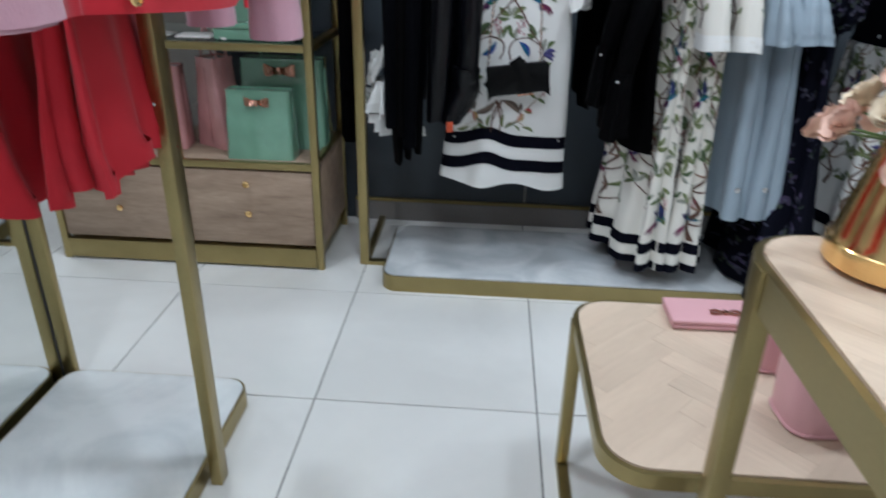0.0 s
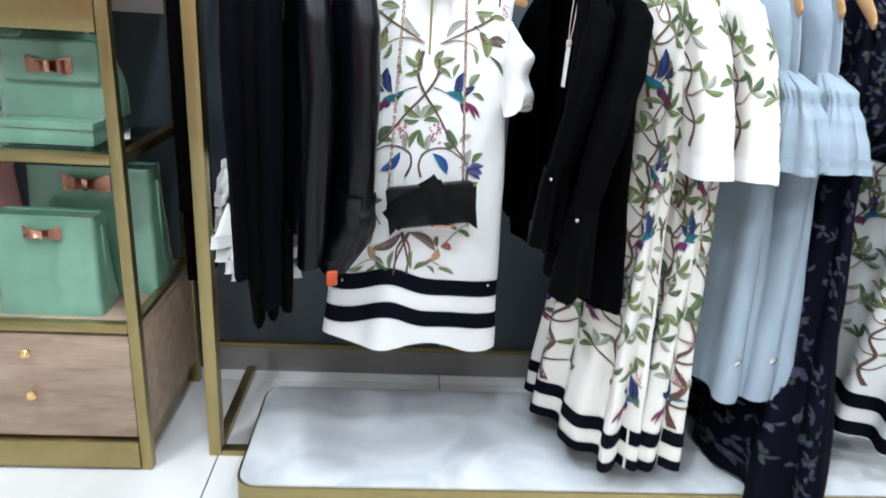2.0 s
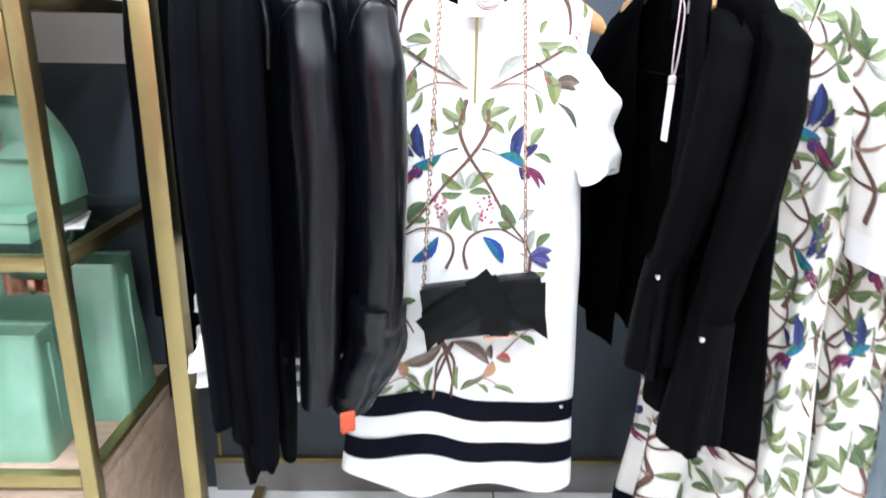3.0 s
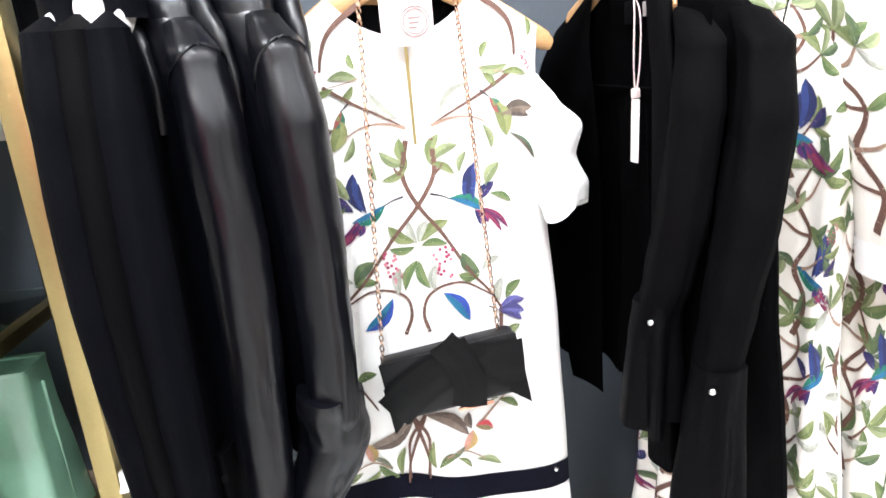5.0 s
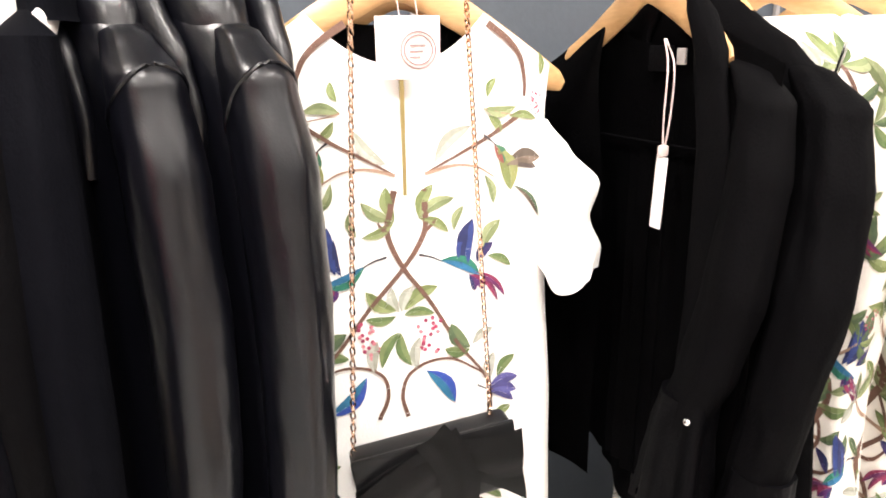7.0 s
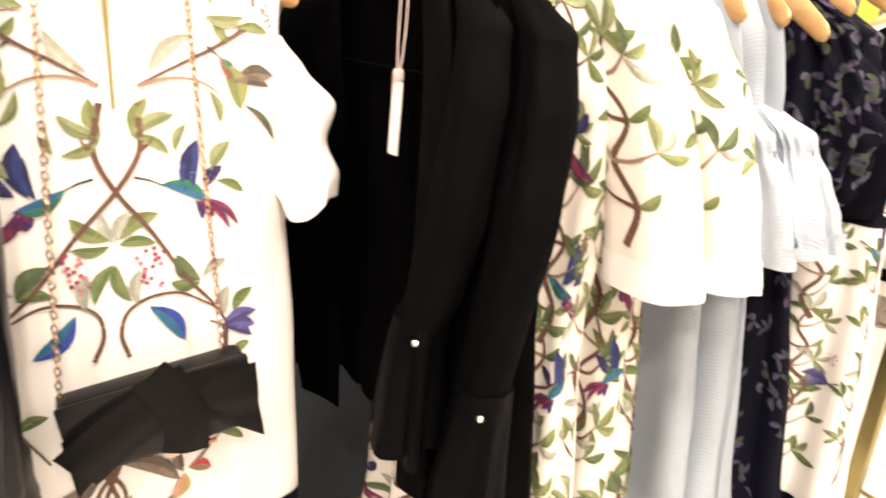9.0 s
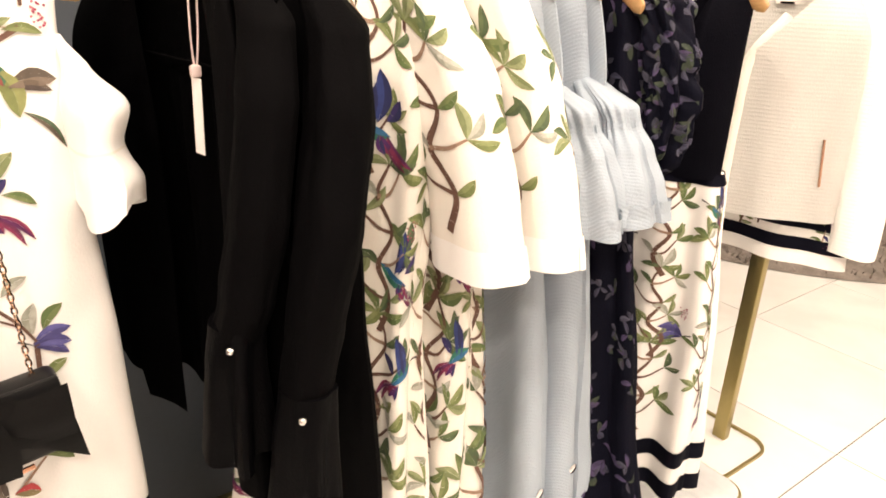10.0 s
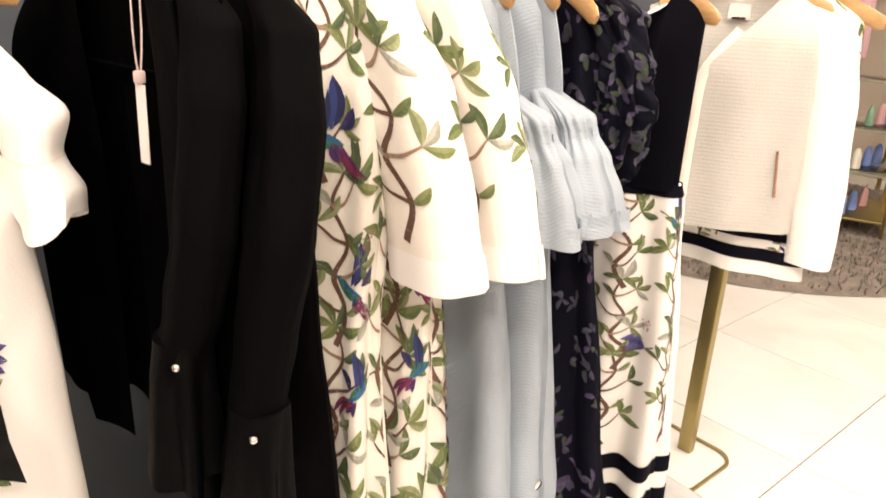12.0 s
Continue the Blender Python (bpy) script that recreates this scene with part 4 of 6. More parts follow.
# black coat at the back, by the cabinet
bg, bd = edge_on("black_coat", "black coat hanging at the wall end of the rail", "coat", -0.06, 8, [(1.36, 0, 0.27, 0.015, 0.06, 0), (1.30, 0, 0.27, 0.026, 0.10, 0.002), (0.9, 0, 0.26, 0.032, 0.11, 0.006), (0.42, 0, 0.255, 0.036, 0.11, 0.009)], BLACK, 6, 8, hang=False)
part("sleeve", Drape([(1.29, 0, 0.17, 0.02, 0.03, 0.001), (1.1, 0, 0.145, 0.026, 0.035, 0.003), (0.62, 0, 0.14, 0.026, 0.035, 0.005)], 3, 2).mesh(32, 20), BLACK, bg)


def leather_jacket(x, turn, seed, cuff, bent):
    g, d = edge_on("leather_jacket", "black leather biker jacket with a zipped sleeve on the rail", "jacket", x, turn, [(1.315, 0, 0.03, 0.036, 0.05, 0), (1.285, 0, 0.02, 0.045, 0.075, 0.001), (1.25, 0, 0, 0.048, 0.118, 0.001), (1.215, 0, 0, 0.047, 0.156, 0.002), (1.175, 0, 0, 0.046, 0.173, 0.003), (1.05, 0, 0, 0.050, 0.179, 0.005), (0.85, 0, 0.005, 0.053, 0.175, 0.007), (0.66, 0, 0.01, 0.055, 0.185, 0.010)], LEATHER, 4, seed, top=1.245, group="leather jackets", span=0.165)
    p = [(1.222, 0.0, -0.145), (1.185, 0.0, -0.168), (1.10, 0.0, -0.188), (0.98, 0.0, -0.20), (0.86, -0.002, -0.202), (0.74, -0.005, -0.195), (cuff, -0.008, -0.185)]
    sd, so = sleeve(g, p, (0.026, 0.036, 0.041, 0.040, 0.038, 0.036, 0.034), seed, LEATHER, "sleeve", "smooth leather sleeve", 0.003, 3, 0.84, 56, 90, 0.9, creases=0.0022)
    seam = bmesh.new()
    rod(seam, [sd.at(u / 24, 1.162 + 0.034 * math.cos(2 * math.pi * u / 24), 0.001) for u in range(-9, 10)], 0.0022, n=6, up=(1, 0, 0))
    part("shoulder_seam", seam, LEATHER, g)
    part("collar", Drape([(1.33, 0.006, -0.01, 0.070, 0.075, 0.006), (1.29, 0.002, -0.02, 0.055, 0.085, 0.004), (1.24, 0, -0.04, 0.042, 0.10, 0.002), (1.19, 0, -0.05, 0.036, 0.105, 0.001)], 3, seed).mesh(60, 16, False), LEATHER, g, "raised leather collar")
    for q, (sx, lean) in enumerate(((-1, 0.0), (1, 0.02))):
        lap = Drape([(1.325, sx * 0.040, 0.0, 0.016, 0.035, 0.001), (1.29, sx * 0.052, -0.02, 0.018, 0.05, 0.002), (1.25, sx * 0.050, -0.05 - lean, 0.018, 0.05, 0.003), (1.20, sx * 0.044, -0.085 - lean, 0.016, 0.045, 0.003), (1.15, sx * 0.040, -0.11 - lean, 0.014, 0.030, 0.002), (1.10, sx * 0.040, -0.12 - lean, 0.010, 0.012, 0.001)], 2, seed + q)
        part("lapel", lap.mesh(36, 22), LEATHER, g, "wide leather lapel")
    if not bent:
        part("zip", rod(bmesh.new(), [(0.060, -0.136 + 0.010 * q / 8, 0.924 - 0.137 * q / 8) for q in range(9)], 0.0016, n=6), ROSE_GOLD, g, "fine gold pocket zip")
        part("zip_pull", rod(bmesh.new(), [(0.061, -0.136, 0.932), (0.061, -0.136, 0.912)], 0.0028, n=6), ROSE_GOLD, g)
    if bent:
        c = Drape([(cuff + 0.05, -0.008, -0.19, 0.040, 0.045, 0.003), (cuff - 0.02, 0.0, -0.175, 0.045, 0.046, 0.006), (cuff - 0.07, -0.018, -0.17, 0.046, 0.04, 0.009), (cuff - 0.125, -0.046, -0.175, 0.030, 0.030, 0.006)], 3, 3)
        c.creases = 0.009
        part("turned_cuff", c.mesh(44, 40), LEATHER, g, "crumpled leather cuff")
        part("ribbon_end", boxed(-0.078, -0.055, -0.212, -0.202, cuff - 0.145, cuff - 0.112, bevel=0.003), ORANGE, g, "orange ribbon end")
    return g


leather_jacket(0.176, 30, 2, 0.60, False)
leather_jacket(0.266, 30, 6, 0.72, True)

# open-fronted clothes: one sheet from the near front edge round the back to the far front edge
def open_front(g, name, keys, neck, shoulder, hem, material, pleats=None, seed=1, label="", smooth_top=0.10, scoop=0.030, slant=0.22):
    """keys: (x, y) round the body from the near front edge, the front on the -x side; neck: half width and height of the neck point."""
    half, zn = neck
    line = spline([(a, b, 0) for a, b in keys], 9)
    n = len(line)
    turned = max(range(n), key=lambda i: -line[i].y), max(range(n), key=lambda i: line[i].y)
    bm, rows = bmesh.new(), []
    nv = 54
    for j in range(nv + 1):
        row = []
        for i, q in enumerate(line):
            is_front = i < turned[0] or i > turned[1]
            side = -1 if i <= (turned[0] + turned[1]) // 2 else 1
            wide = max(abs(q.y), half) if is_front else abs(q.y)
            zt = zn - shoulder * (wide - half) if wide >= half else zn - scoop * (1 - (wide / half) ** 2)
            zb = hem(q.y, is_front)
            z = zt + (zb - zt) * (j / nv) ** 1.1
            drop = zt - z
            open_ = min(1.0, drop / slant)
            y = side * wide + (q.y - side * wide) * open_ if is_front else q.y
            k = math.sin(min(1.0, drop / smooth_top) * math.pi / 2) if (is_front or wide >= half) else 1.0
            x = q.x * k
            fade = min(1.0, drop / 0.3)
            x += fade * (0.0035 * math.sin(q.y * 52 + seed + 2.5 * z) + 0.004 * noise.noise((q.y * 9 + seed, z * 4, seed)))
            if pleats and not is_front and abs(y) < pleats[0] and z < pleats[1]:
                x += 0.011 * abs(math.sin(y * math.pi / 0.021)) * min(1.0, (pleats[1] - z) / 0.02) - 0.005
            row.append(bm.verts.new((x, y, z)))
        rows.append(row)
    for a, b in zip(rows, rows[1:]):
        for i in range(n - 1):
            bm.faces.new((a[i], a[i + 1], b[i + 1], b[i]))
    bmesh.ops.solidify(bm, geom=bm.faces[:], thickness=0.0028)
    return part(name, bm, material, g, label)


def snap_at(d, u, z, g):
    part("snap", moved(lathe(bmesh.new(), [(0.002, -0.002), (0.0046, 0), (0.0036, 0.003), (0.001, 0.0045)], 12), Matrix.Translation(d.at(u, z, 0.003)) @ pose(0, 0, 0, 90, 0, -50)), STEEL, g, "small steel snap")


pb = thing("black_pleated_jacket", (0.797, RAIL_Y, 0), "open black jacket with a pleated back yoke and snap cuffs", "jacket", "black snap-cuff jackets", m=pose(0.797, RAIL_Y, 0, 0, 0, 9))
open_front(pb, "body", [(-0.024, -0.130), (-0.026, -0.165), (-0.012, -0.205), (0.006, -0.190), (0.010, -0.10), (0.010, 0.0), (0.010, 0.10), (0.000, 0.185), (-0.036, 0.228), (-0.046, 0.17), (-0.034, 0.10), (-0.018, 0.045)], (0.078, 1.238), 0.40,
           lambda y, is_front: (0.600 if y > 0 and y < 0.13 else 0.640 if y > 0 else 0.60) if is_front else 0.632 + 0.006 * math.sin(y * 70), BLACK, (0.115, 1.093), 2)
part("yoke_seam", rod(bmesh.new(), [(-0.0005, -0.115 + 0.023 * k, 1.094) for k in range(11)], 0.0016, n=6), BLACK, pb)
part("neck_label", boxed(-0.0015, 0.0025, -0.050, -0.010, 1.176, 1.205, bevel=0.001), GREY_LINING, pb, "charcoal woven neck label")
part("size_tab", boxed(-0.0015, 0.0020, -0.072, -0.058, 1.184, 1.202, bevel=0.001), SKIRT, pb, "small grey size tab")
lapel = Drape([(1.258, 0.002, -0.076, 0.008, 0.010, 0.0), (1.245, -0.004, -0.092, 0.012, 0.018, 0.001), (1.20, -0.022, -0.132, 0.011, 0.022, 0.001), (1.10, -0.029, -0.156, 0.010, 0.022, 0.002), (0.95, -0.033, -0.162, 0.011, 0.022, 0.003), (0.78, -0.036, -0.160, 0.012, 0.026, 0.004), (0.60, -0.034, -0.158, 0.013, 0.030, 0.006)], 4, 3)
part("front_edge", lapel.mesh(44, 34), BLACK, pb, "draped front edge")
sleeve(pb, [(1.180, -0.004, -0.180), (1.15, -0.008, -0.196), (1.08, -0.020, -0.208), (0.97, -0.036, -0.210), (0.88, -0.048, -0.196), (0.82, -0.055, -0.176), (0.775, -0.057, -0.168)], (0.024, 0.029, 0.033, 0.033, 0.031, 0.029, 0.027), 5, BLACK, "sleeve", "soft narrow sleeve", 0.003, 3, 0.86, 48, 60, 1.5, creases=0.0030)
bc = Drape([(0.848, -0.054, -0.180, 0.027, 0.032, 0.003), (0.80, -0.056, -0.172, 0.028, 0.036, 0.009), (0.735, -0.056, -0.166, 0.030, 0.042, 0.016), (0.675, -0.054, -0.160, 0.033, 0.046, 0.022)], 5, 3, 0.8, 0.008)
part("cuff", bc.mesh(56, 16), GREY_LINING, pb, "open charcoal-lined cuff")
snap_at(bc, 0.12, 0.828, pb)
hanger(0.797, RAIL_Y, 1.272, 99, 0.150, 0.085)

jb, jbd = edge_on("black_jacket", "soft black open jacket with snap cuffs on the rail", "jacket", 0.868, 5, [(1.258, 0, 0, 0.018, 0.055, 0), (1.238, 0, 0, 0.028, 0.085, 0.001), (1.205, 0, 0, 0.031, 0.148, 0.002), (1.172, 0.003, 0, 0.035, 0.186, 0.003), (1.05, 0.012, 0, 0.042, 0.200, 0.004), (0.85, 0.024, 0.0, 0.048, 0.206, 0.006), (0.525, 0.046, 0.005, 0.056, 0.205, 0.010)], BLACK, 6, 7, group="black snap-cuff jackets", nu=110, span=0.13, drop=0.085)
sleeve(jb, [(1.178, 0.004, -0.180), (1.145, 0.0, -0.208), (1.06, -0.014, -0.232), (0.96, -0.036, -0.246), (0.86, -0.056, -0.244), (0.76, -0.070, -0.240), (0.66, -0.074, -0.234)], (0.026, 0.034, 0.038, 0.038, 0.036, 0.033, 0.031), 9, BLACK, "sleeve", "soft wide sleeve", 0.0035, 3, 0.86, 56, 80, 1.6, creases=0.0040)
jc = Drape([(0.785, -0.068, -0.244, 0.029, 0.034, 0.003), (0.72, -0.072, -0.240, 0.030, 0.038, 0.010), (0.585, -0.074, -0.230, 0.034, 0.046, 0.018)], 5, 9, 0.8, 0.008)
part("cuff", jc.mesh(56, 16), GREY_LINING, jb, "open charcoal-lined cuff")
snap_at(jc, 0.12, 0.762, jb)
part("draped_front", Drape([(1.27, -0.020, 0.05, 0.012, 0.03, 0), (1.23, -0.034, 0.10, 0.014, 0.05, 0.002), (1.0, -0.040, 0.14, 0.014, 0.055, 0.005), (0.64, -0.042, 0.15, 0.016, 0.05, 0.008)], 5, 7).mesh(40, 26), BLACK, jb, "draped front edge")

tg = thing("price_tag", (0.792, 0.18, 1.082), "slim white price tag on a looped cord", "price tag")
part("card", moved(boxed(-0.0088, 0.0088, -0.0006, 0.0006, -0.085, 0.0, bevel=0.0004, segs=1), pose(0, 0, 0, 0, -3, 104)), PAPER, tg)
part("cord", rod(bmesh.new(), spline([(0.0, 0, 0.0), (-0.002, 0.0, 0.04), (0.001, 0.004, 0.10), (0.010, 0.03, 0.13)], 5), 0.0011, n=6), PINK_PAPER, tg, "thin looped cord")
part("cord", rod(bmesh.new(), spline([(0.0, 0, 0.0), (0.006, 0.0, 0.045), (0.009, 0.004, 0.10), (0.012, 0.03, 0.13)], 5), 0.0011, n=6), PINK_PAPER, tg, "thin looped cord")
part("printed_bar", moved(boxed(-0.001, 0.001, -0.0014, -0.0007, -0.06, -0.03), pose(0, 0, 0, 0, -3, 104)), INK, tg)
part("ribbon_knot", boxed(-0.006, 0.006, -0.004, 0.004, 0.0, 0.014, bevel=0.003), PINK_PAPER, tg)


def tube_print(d, parent, rng, u0, u1, z0, z1, count, size, blooms, label="scattered leafy print"):
    dye = Dye(lambda s, z, o: d.at(u0 + s / d.around, min(d.top, max(d.bottom, z)), o))
    if count:
        scattered(dye, 0, (u1 - u0) * d.around, z0, z1, count, size, rng, blooms)
    else:
        branched(dye, 0, (u1 - u0) * d.around, z0, z1, size, rng, blooms)
    dye.finish("leafy_print", parent, label)


def floral_maxi(x, turn, seed, flare):
    """A long printed dress with a wide short sleeve and a striped hem."""
    rng = random.Random(seed)
    g, d = edge_on("floral_maxi_dress", "long ivory dress with leafy print and navy-striped hem", "dress", x, turn,
                   [(1.236, 0, 0, 0.034, 0.085, 0), (1.215, 0, 0, 0.043, 0.13, 0.002), (1.175, 0, 0, 0.05, 0.180, 0.003), (1.0, 0, 0, 0.055, 0.195, 0.006), (0.80, 0, 0, 0.052, 0.18, 0.009), (0.5, -0.01, -0.005, 0.065, 0.19, 0.016), (0.13, -0.02, -0.01, 0.085 * flare, 0.215, 0.022)], CREAM, 9, seed, group="floral maxi dresses", nu=120, nv=60, crease=0.8, span=0.150, drop=0.075)
    tube_print(d, g, rng, -0.12, 0.52, 0.24, 1.10, 0, 0.25, 8)
    for q, (bs, bz, size) in enumerate(((0.115, 1.03, 0.062), (0.06, 0.70, 0.055), (0.20, 0.52, 0.055))):
        motif = Dye(lambda s, z, o: d.at(s / d.around, min(d.top, max(d.bottom, z)), o + 0.002))
        motif.bloom(bs * d.around, bz, size, q != 1, 0)
        motif.finish("bright_print", g, "blue and green plumed motif")
    w = lambda u: 0.004 * math.sin(9 * u * 6.28)
    part("hem_stripe", d.ring(0.131, 0.158, 0.0026, 120), NAVY, g, "navy hem band")
    part("hem_stripe", d.ring(0.196, 0.232, 0.0026, 120), NAVY, g, "navy hem band")
    sd, so = sleeve(g, [(1.225, 0.0, -0.12), (1.18, 0.0, -0.170), (1.08, 0.012, -0.214), (0.95, 0.022, -0.244), (0.858, 0.026, -0.258)], (0.03, 0.052, 0.060, 0.062, 0.064), seed + 3, CREAM, "sleeve", "wide printed sleeve", 0.005, 4, 0.55)
    tube_print(sd, so, rng, -0.35, 0.45, 0.915, 1.12, 0, 0.23, 0)
    part("cuff", sd.ring(0.859, 0.902, 0.004, 60), WHITE, so, "plain white cuff")
    part("back_zip", rod(bmesh.new(), [(-0.034 - 0.0022 * q, -0.122 + 0.003 * q, 1.206 - 0.018 * q) for q in range(8)], 0.0028, n=6), STEEL, g, "metal back zip")
    return g


floral_maxi(0.962, 17, 11, 1.0)
floral_maxi(1.072, 12, 23, 1.1)


def blue_dress(x, turn, seed):
    g, d = edge_on("pale_blue_dress", "pale blue textured cold-shoulder dress with gathered sleeve", "dress", x, turn,
                   [(1.25, 0, 0, 0.02, 0.05, 0), (1.22, 0, 0, 0.032, 0.10, 0.001), (1.16, 0, 0, 0.04, 0.14, 0.003), (1.0, 0, 0, 0.046, 0.165, 0.005), (0.82, 0, 0, 0.05, 0.18, 0.009), (0.55, 0, -0.012, 0.06, 0.20, 0.016), (0.33, 0.0, -0.025, 0.072, 0.215, 0.020)], PALE_BLUE, 5, seed, group="pale blue dresses", nu=110, crease=0.9, span=0.165, drop=0.095)
    sd, so = sleeve(g, [(1.06, 0.0, -0.16), (1.035, 0.002, -0.185), (1.015, 0.003, -0.195), (0.98, 0.006, -0.205), (0.93, 0.010, -0.215), (0.88, 0.014, -0.222)], (0.03, 0.042, 0.036, 0.050, 0.062, 0.070), seed, PALE_BLUE, "gathered_sleeve", "elastic-gathered ruffle sleeve", 0.011, 5, 0.85, 150, 44, gather=(1.015, 0.032, 0.0050, 21))
    part("elastic_band", sd.ring(1.010, 1.020, 0.002, 150), PALE_BLUE, so)
    strap = bmesh.new()
    rod(strap, spline([(0.0, -0.10, 1.235), (-0.004, -0.135, 1.18), (-0.002, -0.158, 1.10), (0.0, -0.165, 1.04)], 5), 0.004, 0.016, 10, up=(0, 1, 0.3))
    part("strap", strap, PALE_BLUE, g, "wide shoulder strap")
    part("eyelet", moved(lathe(bmesh.new(), [(0.006, 0), (0.0095, 0.001), (0.006, 0.003)], 14), Matrix.Translation(d.at(0.04, 0.43, 0.001)) @ pose(0, 0, 0, 90)), STEEL, g, "small metal eyelet")
    return g


blue_dress(1.215, 8, 3)
blue_dress(1.315, 3, 8)


def navy_floral(x, turn, seed):
    rng = random.Random(seed)
    g, d = edge_on("navy_floral_dress", "long navy chiffon dress with small muted floral print", "dress", x, turn,
                   [(1.26, 0, 0, 0.02, 0.06, 0), (1.225, 0, 0, 0.04, 0.13, 0.004), (1.15, 0, 0, 0.055, 0.18, 0.008), (1.0, 0, -0.005, 0.06, 0.205, 0.012), (0.88, 0, 0, 0.05, 0.17, 0.008), (0.55, 0, -0.01, 0.065, 0.21, 0.014), (0.075, -0.03, -0.05, 0.10, 0.30, 0.022)], NAVY, 8, seed, nu=120, nv=60)
    dye = Dye(lambda s, z, o: d.at(-0.3 + s / d.around, min(d.top, max(d.bottom, z)), o))
    tones = [((0.016, 0.015, 0.036), (0.03, 0.03, 0.055)), ((0.022, 0.022, 0.038), (0.012, 0.012, 0.026)), ((0.045, 0.044, 0.068), (0.025, 0.024, 0.042)), ((0.015, 0.026, 0.014), (0.02, 0.03, 0.018)), ((0.024, 0.016, 0.05), (0.04, 0.026, 0.07))]
    for k in range(560):
        s, z = rng.uniform(0, 0.85 * d.around), rng.uniform(0.10, 1.22)
        for q in range(3):
            dye.leaf(s, z, rng.uniform(0, 360), rng.uniform(0.014, 0.028), rng.uniform(0.006, 0.011), *rng.choice(tones))
    dye.finish("floral_print", g, "muted purple and grey blossoms")
    sd, so = sleeve(g, [(1.22, 0.0, -0.12), (1.17, 0.0, -0.175), (1.10, 0.002, -0.20), (1.03, 0.004, -0.212), (0.97, 0.004, -0.20), (0.91, 0.0, -0.17)], (0.03, 0.038, 0.040, 0.038, 0.042, 0.034), seed, NAVY, "ruffle", "crumpled chiffon shoulder ruffle", 0.014, 7, 1.0, 90, 60, 2.6, creases=0.030)
    dye = Dye(lambda s, z, o: sd.at(s / sd.around, min(sd.top, max(sd.bottom, z)), o))
    for k in range(200):
        s, z = rng.uniform(0, sd.around), rng.uniform(0.93, 1.2)
        for q in range(2):
            dye.leaf(s, z, rng.uniform(0, 360), 0.016, 0.008, *rng.choice(tones))
    dye.finish("floral_print", so, "muted purple and grey blossoms")
    return g


navy_floral(1.415, 2, 4)
for k in range(3):
    hanger(1.385 + 0.028 * k, RAIL_Y, 1.266 - 0.003 * k, 88 + 2 * k, 0.190, 0.105)


def navy_bodice_dress(x, turn):
    rng = random.Random(77)
    g, d = edge_on("navy_bodice_dress", "dress with navy sleeveless bodice and printed white skirt", "dress", x, turn,
                   [(0.870, 0, 0, 0.042, 0.155, 0.004), (0.83, 0, 0, 0.05, 0.165, 0.008), (0.55, 0, 0, 0.062, 0.19, 0.014), (0.16, 0.0, 0.0, 0.075, 0.205, 0.018)], WHITE, 8, 5, body="skirt", nu=110, top=1.25, span=0.175, drop=0.10)
    tube_print(d, g, rng, -0.15, 0.5, 0.31, 0.84, 0, 0.22, 6)
    part("hem_stripe", d.ring(0.165, 0.205, 0.0026, 110), NAVY, g, "navy hem band")
    part("hem_stripe", d.ring(0.245, 0.285, 0.0026, 110), NAVY, g, "navy hem band")
    open_front(g, "bodice", [(-0.044, -0.004), (-0.050, -0.075), (-0.032, -0.132), (0.0, -0.150), (0.034, -0.10), (0.040, 0.0), (0.034, 0.10), (0.0, 0.150), (-0.032, 0.132), (-0.050, 0.075), (-0.044, 0.004)], (0.092, 1.212), 0.30, lambda y, is_front: 0.862, NAVY_CREPE, None, 3, "navy V-necked sleeveless bodice", scoop=0.05, slant=0.30)
    part("back_zip", rod(bmesh.new(), [(0.030, 0.004, 1.155 - 0.02 * q) for q in range(5)], 0.0022, n=6), GOLD, g, "gold back zip")
    part("waistband", d.ring(0.850, 0.872, 0.004, 110), NAVY, g)
    part("care_label", boxed(0.026, 0.029, -0.030, 0.020, 1.140, 1.156), PINK_PAPER, g, "pale care label")
    part("twisted_lace", rod(bmesh.new(), [(0.022 + 0.003 * math.cos(q * 1.3), -0.006 + 0.004 * math.sin(q * 1.3), 1.140 - 0.006 * q) for q in range(14)], 0.0022, n=6), PAPER, g, "twisted white lace")
    return g


navy_bodice_dress(1.68, 14)


